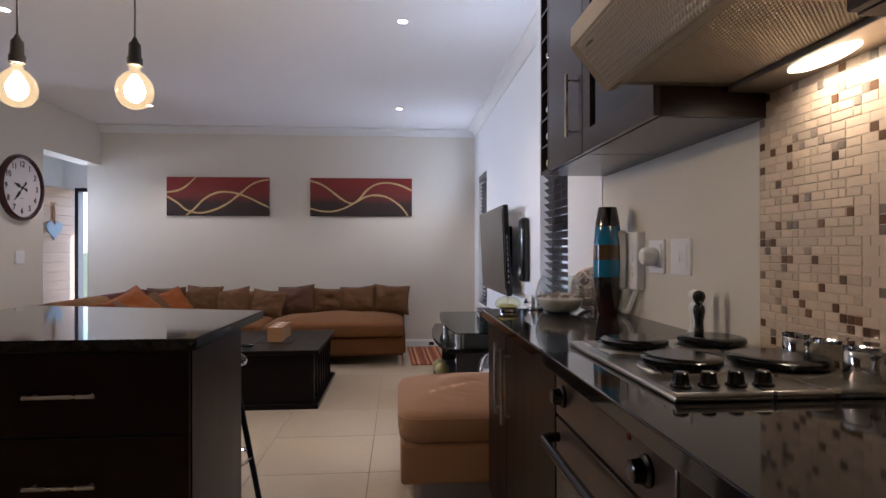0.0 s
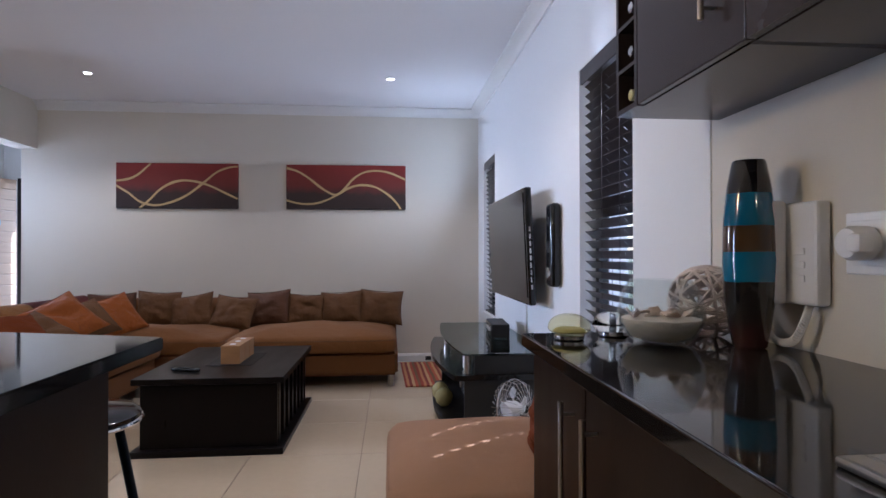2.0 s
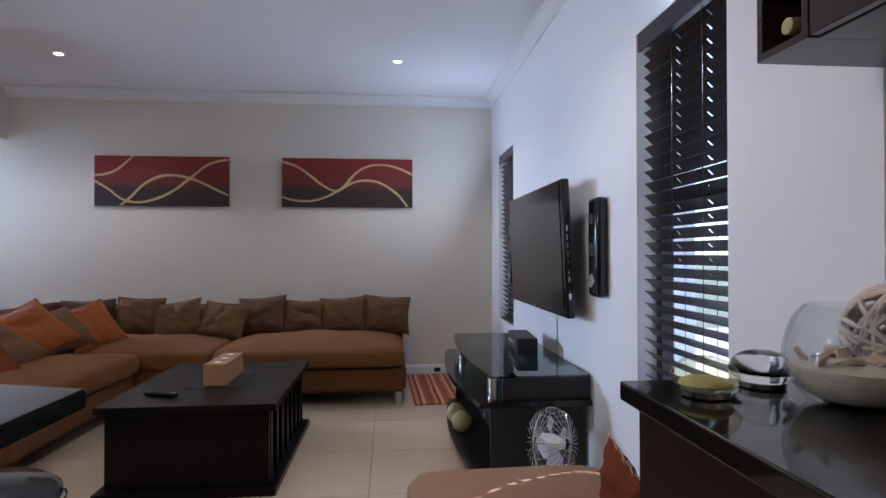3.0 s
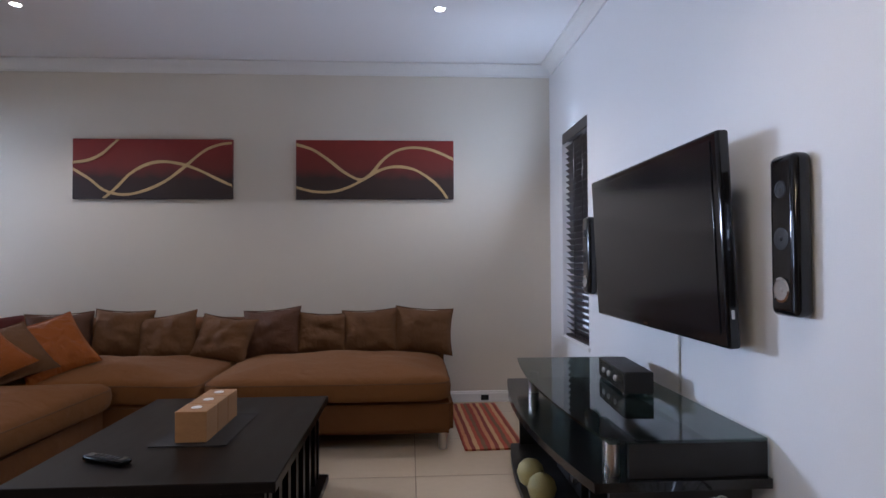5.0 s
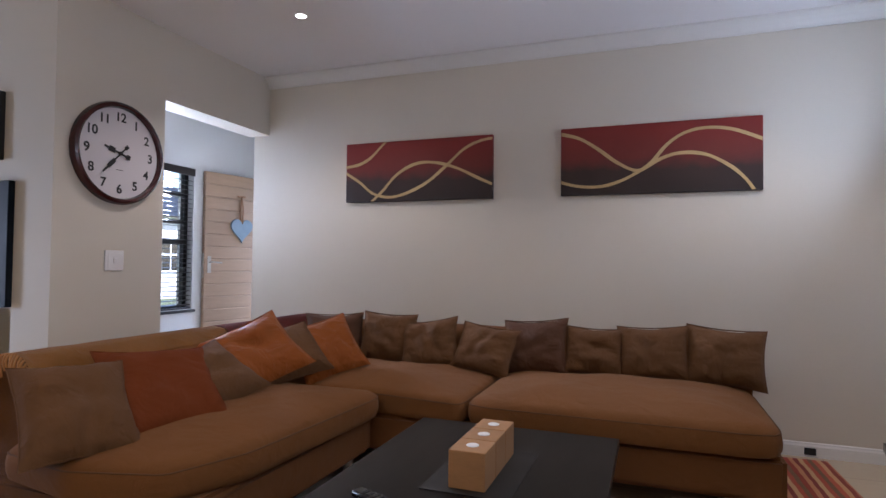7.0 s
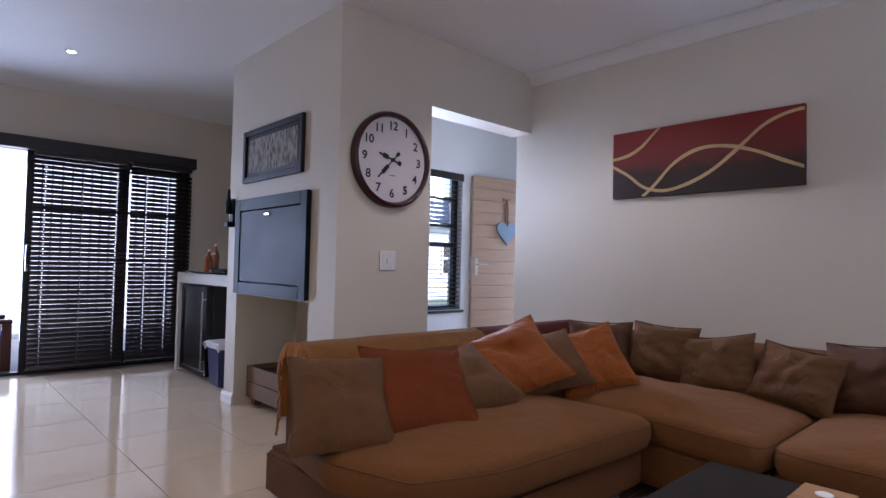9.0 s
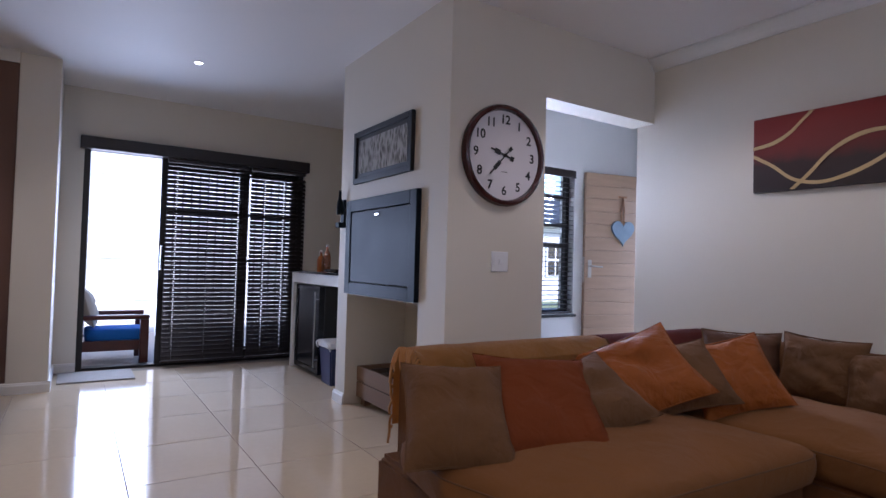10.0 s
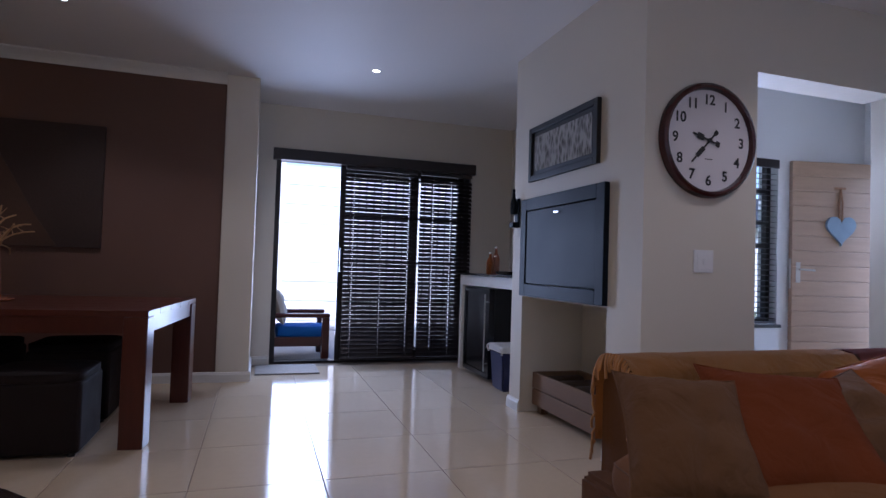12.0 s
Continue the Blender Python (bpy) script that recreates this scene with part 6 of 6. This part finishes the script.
tray = thing("tray", pose(-4.7, 6.45, 0.985), "dark oval serving tray on the bar counter", "tray")
part("dish", lathe(bmesh.new(), [(0.12, 0.0), (0.15, 0.012), (0.16, 0.03), (0.154, 0.03), (0.14, 0.012), (0.02, 0.008)], 36), BLACK_GLOSS, tray)

tagged(part("door_mat", boxes(((-6.14, 4.36, 0.0005), (-5.66, 4.94, 0.014)), bevel=0.004), MAT), "pale grey woven door mat inside the patio door", "door mat")

# ---- dining corner ----
table = thing("dining_table", pose(-3.66, 3.80, 0, 0, 0, -6) @ pose(3.66, -3.80, 0), "red-brown varnished wooden dining table with square legs", "table")
TX0, TX1, TY0, TY1 = -4.84, -3.66, 1.92, 3.80
for k in range(5):
    w = (TX1 - TX0) / 5
    part("top_board", boxes(((TX0 + k * w + 0.001, TY0, 0.715), (TX0 + (k + 1) * w - 0.001, TY1, 0.75)), bevel=0.003), RED_WOOD, table)
part("apron", boxes(((TX0 + 0.01, TY0 + 0.01, 0.625), (TX1 - 0.01, TY0 + 0.035, 0.715)), ((TX0 + 0.01, TY1 - 0.035, 0.625), (TX1 - 0.01, TY1 - 0.01, 0.715)),
                    ((TX0 + 0.01, TY0 + 0.035, 0.625), (TX0 + 0.035, TY1 - 0.035, 0.715)), ((TX1 - 0.035, TY0 + 0.035, 0.625), (TX1 - 0.01, TY1 - 0.035, 0.715))), RED_WOOD, table, smooth=False)
for x in (TX0, TX1 - 0.125):
    for y in (TY0, TY1 - 0.125):
        part("leg", boxes(((x, y, 0.0), (x + 0.125, y + 0.125, 0.714)), bevel=0.006), RED_WOOD, table)


def ottoman(x, y, w, d, h=0.44):
    o = thing("ottoman", pose(x, y, 0), "dark brown leather cube ottoman under the dining table", "ottoman", "ottomans at the dining table")
    part("body", boxes(((-w / 2, -d / 2, 0.02), (w / 2, d / 2, h - 0.05)), bevel=0.02, seg=3), LEATHER, o)
    bm, edge = pad_mesh([(-w / 2, -d / 2), (w / 2, -d / 2), (w / 2, d / 2), (-w / 2, d / 2)], h - 0.055, h - 0.005, 0.02, per=8, sag=0.004)
    lid = part("lid", bm, LEATHER, o)
    part("piping", tube(bmesh.new(), edge, 0.004, 6, True), LEATHER, lid)
    for sx in (-0.4, 0.4):
        for sy in (-0.4, 0.4):
            part("foot", lathe(bmesh.new(), [(0.02, 0), (0.02, 0.022)], 12, (sx * w, sy * d, 0)), BLACK_MATT, o)
    return o


ottoman(-3.80, 3.29, 0.42, 0.46)
ottoman(-4.46, 3.27, 0.42, 0.46, 0.5)
ottoman(-3.80, 2.71, 0.42, 0.46)
ottoman(-4.46, 2.69, 0.42, 0.46, 0.5)

pot = thing("branch_vase", pose(-4.32, 2.80, 0.75), "terracotta jug on a tray with gilded bare branches", "vase")
part("tray", lathe(bmesh.new(), [(0.13, 0.0), (0.145, 0.008), (0.145, 0.014), (0.12, 0.012), (0.02, 0.010)], 32), TERRACOTTA, pot)
part("jug", lathe(bmesh.new(), [(0.07, 0.012), (0.078, 0.02), (0.074, 0.12), (0.066, 0.25), (0.058, 0.36), (0.066, 0.40), (0.060, 0.40), (0.052, 0.36), (0.05, 0.30)], 36), TERRACOTTA, pot)
random.seed(4)
for k in range(9):
    a, lean = k * 0.7 + 0.4, 0.35 + 0.35 * random.random()
    pts = [Vector((0.02 * math.cos(a), 0.02 * math.sin(a), 0.28))]
    way = Vector((math.cos(a) * lean, math.sin(a) * lean, 1.0)).normalized()
    for s in range(5):
        way = (way + Vector((random.uniform(-0.35, 0.35), random.uniform(-0.35, 0.35), random.uniform(-0.45, 0.1)))).normalized()
        pts.append(pts[-1] + way * 0.062)
    br = part("branch", tube(bmesh.new(), smooth_line(pts, 3), 0.005, 6), TWIG, pot)
    for s in (2, 3, 4):
        tip = pts[s] + Vector((random.uniform(-0.07, 0.07), random.uniform(-0.07, 0.07), random.uniform(0.0, 0.05)))
        part("twig", rod(bmesh.new(), pts[s], tip, 0.0032, 6, 0.001), TWIG, br)

art = thing("abstract_canvas", pose(-5.44, 3.14, 1.10, 0, 0, 90), "large dark brown abstract canvas with a paler brown wedge", "painting")
AW, AH = 1.3, 0.985
ART_DARK = paint("umber_oil_paint", (0.035, 0.016, 0.012), 0.5, vary=0.35, scale=3, grain=60, bump=0.2)
ART_TAN = paint("ochre_oil_paint", (0.07, 0.032, 0.018), 0.6, vary=0.3, scale=4, grain=50, bump=0.2)
part("canvas", boxes(((-AW, -0.035, 0.0), (0.0, 0.0, AH)), bevel=0.003), ART_DARK, art)
bm = bmesh.new()
wedge = [(-AW + 0.004, 0.004), (-0.30, 0.004), (-0.48, 0.28), (-0.62, 0.55), (-0.78, 0.83), (-AW + 0.004, 0.90)]
fv, bv = [bm.verts.new((x, -0.037, z)) for x, z in wedge], [bm.verts.new((x, -0.0345, z)) for x, z in wedge]
bm.faces.new(fv), bm.faces.new(list(reversed(bv)))
for k in range(len(wedge)):
    bm.faces.new((fv[k], bv[k], bv[(k + 1) % len(wedge)], fv[(k + 1) % len(wedge)]))
part("wedge", bm, ART_TAN, art, "paler brown painted wedge", smooth=False)

# ---- patio ----
chair = thing("patio_chair", pose(-6.86, 4.79, -0.02), "dark wooden patio armchair with a blue seat cushion", "armchair")
for sx in (-0.33, 0.25):
    for sy in (-0.33, 0.25):
        part("leg", boxes(((sx, sy, 0), (sx + 0.08, sy + 0.08, 0.46 if sy > 0 else 0.66)), bevel=0.006), RED_WOOD, chair)
    part("arm", boxes(((sx - 0.005, -0.25, 0.46), (sx + 0.085, 0.335, 0.505)), bevel=0.016, seg=3), RED_WOOD, chair)
    part("side_rail", boxes(((sx + 0.015, -0.25, 0.15), (sx + 0.065, 0.25, 0.25)), bevel=0.005), RED_WOOD, chair)
part("seat_frame", boxes(((-0.25, -0.25, 0.17), (0.25, 0.31, 0.235)), bevel=0.005), RED_WOOD, chair)
bm, edge = pad_mesh([(-0.24, -0.23), (0.24, -0.23), (0.24, 0.31), (-0.24, 0.31)], 0.235, 0.35, 0.02, per=8)
part("seat_cushion", bm, BLUE_CLOTH, chair, "bright blue canvas seat cushion")
for k in range(5):
    part("back_slat", boxes(((-0.23 + k * 0.1, -0.31, 0.235), (-0.17 + k * 0.1, -0.285, 0.60)), bevel=0.003), RED_WOOD, chair)
part("top_rail", boxes(((-0.25, -0.32, 0.58), (0.25, -0.27, 0.66)), bevel=0.006), RED_WOOD, chair)
back_c = thing("cushion", pose(-6.86, 4.64, 0.35, 16, 0, 0), "cream canvas cushion on the patio chair", "cushion")
part("cover", pillow_mesh(0.44, 0.42, 0.16, 31), CREAM_CLOTH, back_c)

# ---- mosaic splashback ----
random.seed(7)
back_y0, back_y1, back_z0 = 0.9, 2.49, 0.906
splash = structure("splashback", boxes(((KITCHEN_EAST - 0.003, back_y0, back_z0), (KITCHEN_EAST - 0.0005, back_y1, 1.565))), PALE_GROUT, "cream stone and bronze glass mosaic splashback bed", "splashback")
shapes = {}


def mosaic_piece(w):
    if w not in shapes:
        bm = boxes(((-0.005, 0.0, 0.0), (0.0, w, 0.0186)), bevel=0.0012, seg=1)
        mesh = bpy.data.meshes.new("mosaic_tile")
        bm.to_mesh(mesh)
        bm.free()
        shapes[w] = mesh
    return shapes[w]


pieces = []
for row in range(32):
    y, z = back_y1 - 0.004, back_z0 + 0.002 + row * 0.0204
    while y > back_y0 + 0.1:
        dark = 0 if random.random() > 0.2 else random.choice((1, 1, 2))
        w = 0.0186 if dark else random.choice((0.0186, 0.039, 0.039, 0.0594))
        pieces.append((y - w, z, w, dark))
        y -= w + 0.0017
dark_mesh = {}
near = sorted(pieces, key=lambda p: -p[0])
rest = {0: bmesh.new(), 1: bmesh.new(), 2: bmesh.new()}
FINISH = (MOSAIC, MOSAIC_DARK, MOSAIC_MID)
for n, (y, z, w, dark) in enumerate(near):
    if n < 290:
        key = (w, dark)
        if key not in dark_mesh:
            dark_mesh[key] = mosaic_piece(w).copy()
            dark_mesh[key].materials.append(FINISH[dark])
        ob = new("mosaic_tile", dark_mesh[key])
        ob.location = (KITCHEN_EAST + 0.0003 + random.uniform(-0.0005, 0.0002), y, z)
        ob.parent = splash
    else:
        box(rest[dark], (KITCHEN_EAST - 0.0046, y, z), (KITCHEN_EAST - 0.001, y + w, z + 0.0186))
for dark, bm in rest.items():
    ob = part("mosaic_rest", bm, FINISH[dark], splash, smooth=False)
    ob["kind"] = "stuff"

# ---- floor tiles ----
floor = bpy.data.objects["floor"]
PX, PY = 0.613, 0.601
bm = boxes(((0.0, 0.0, -0.008), (PX - 0.004, PY - 0.004, 0.0)), bevel=0.0012, seg=1)
tile_mesh = bpy.data.meshes.new("tile")
for f in bm.faces:
    f.material_index = 0 if f.normal.z > 0.99 else 1
bm.to_mesh(tile_mesh)
bm.free()
tile_mesh.materials.append(TILE)
tile_mesh.materials.append(PALE_GROUT)  # unpolished edges
for i in range(-12, 3):
    for j in range(-11, 7):
        x, y = 0.668 + i * PX, 5.30 + j * PY
        if x < -6.45 or x > 1.75 or y < -1.1 or y > 9.6 or (x < -5.7 and y < 3.5) or (x < -3.95 and y > 7.0):
            continue
        ob = new("tile", tile_mesh)
        ob.location = (x, y, 0)
        ob.parent = floor
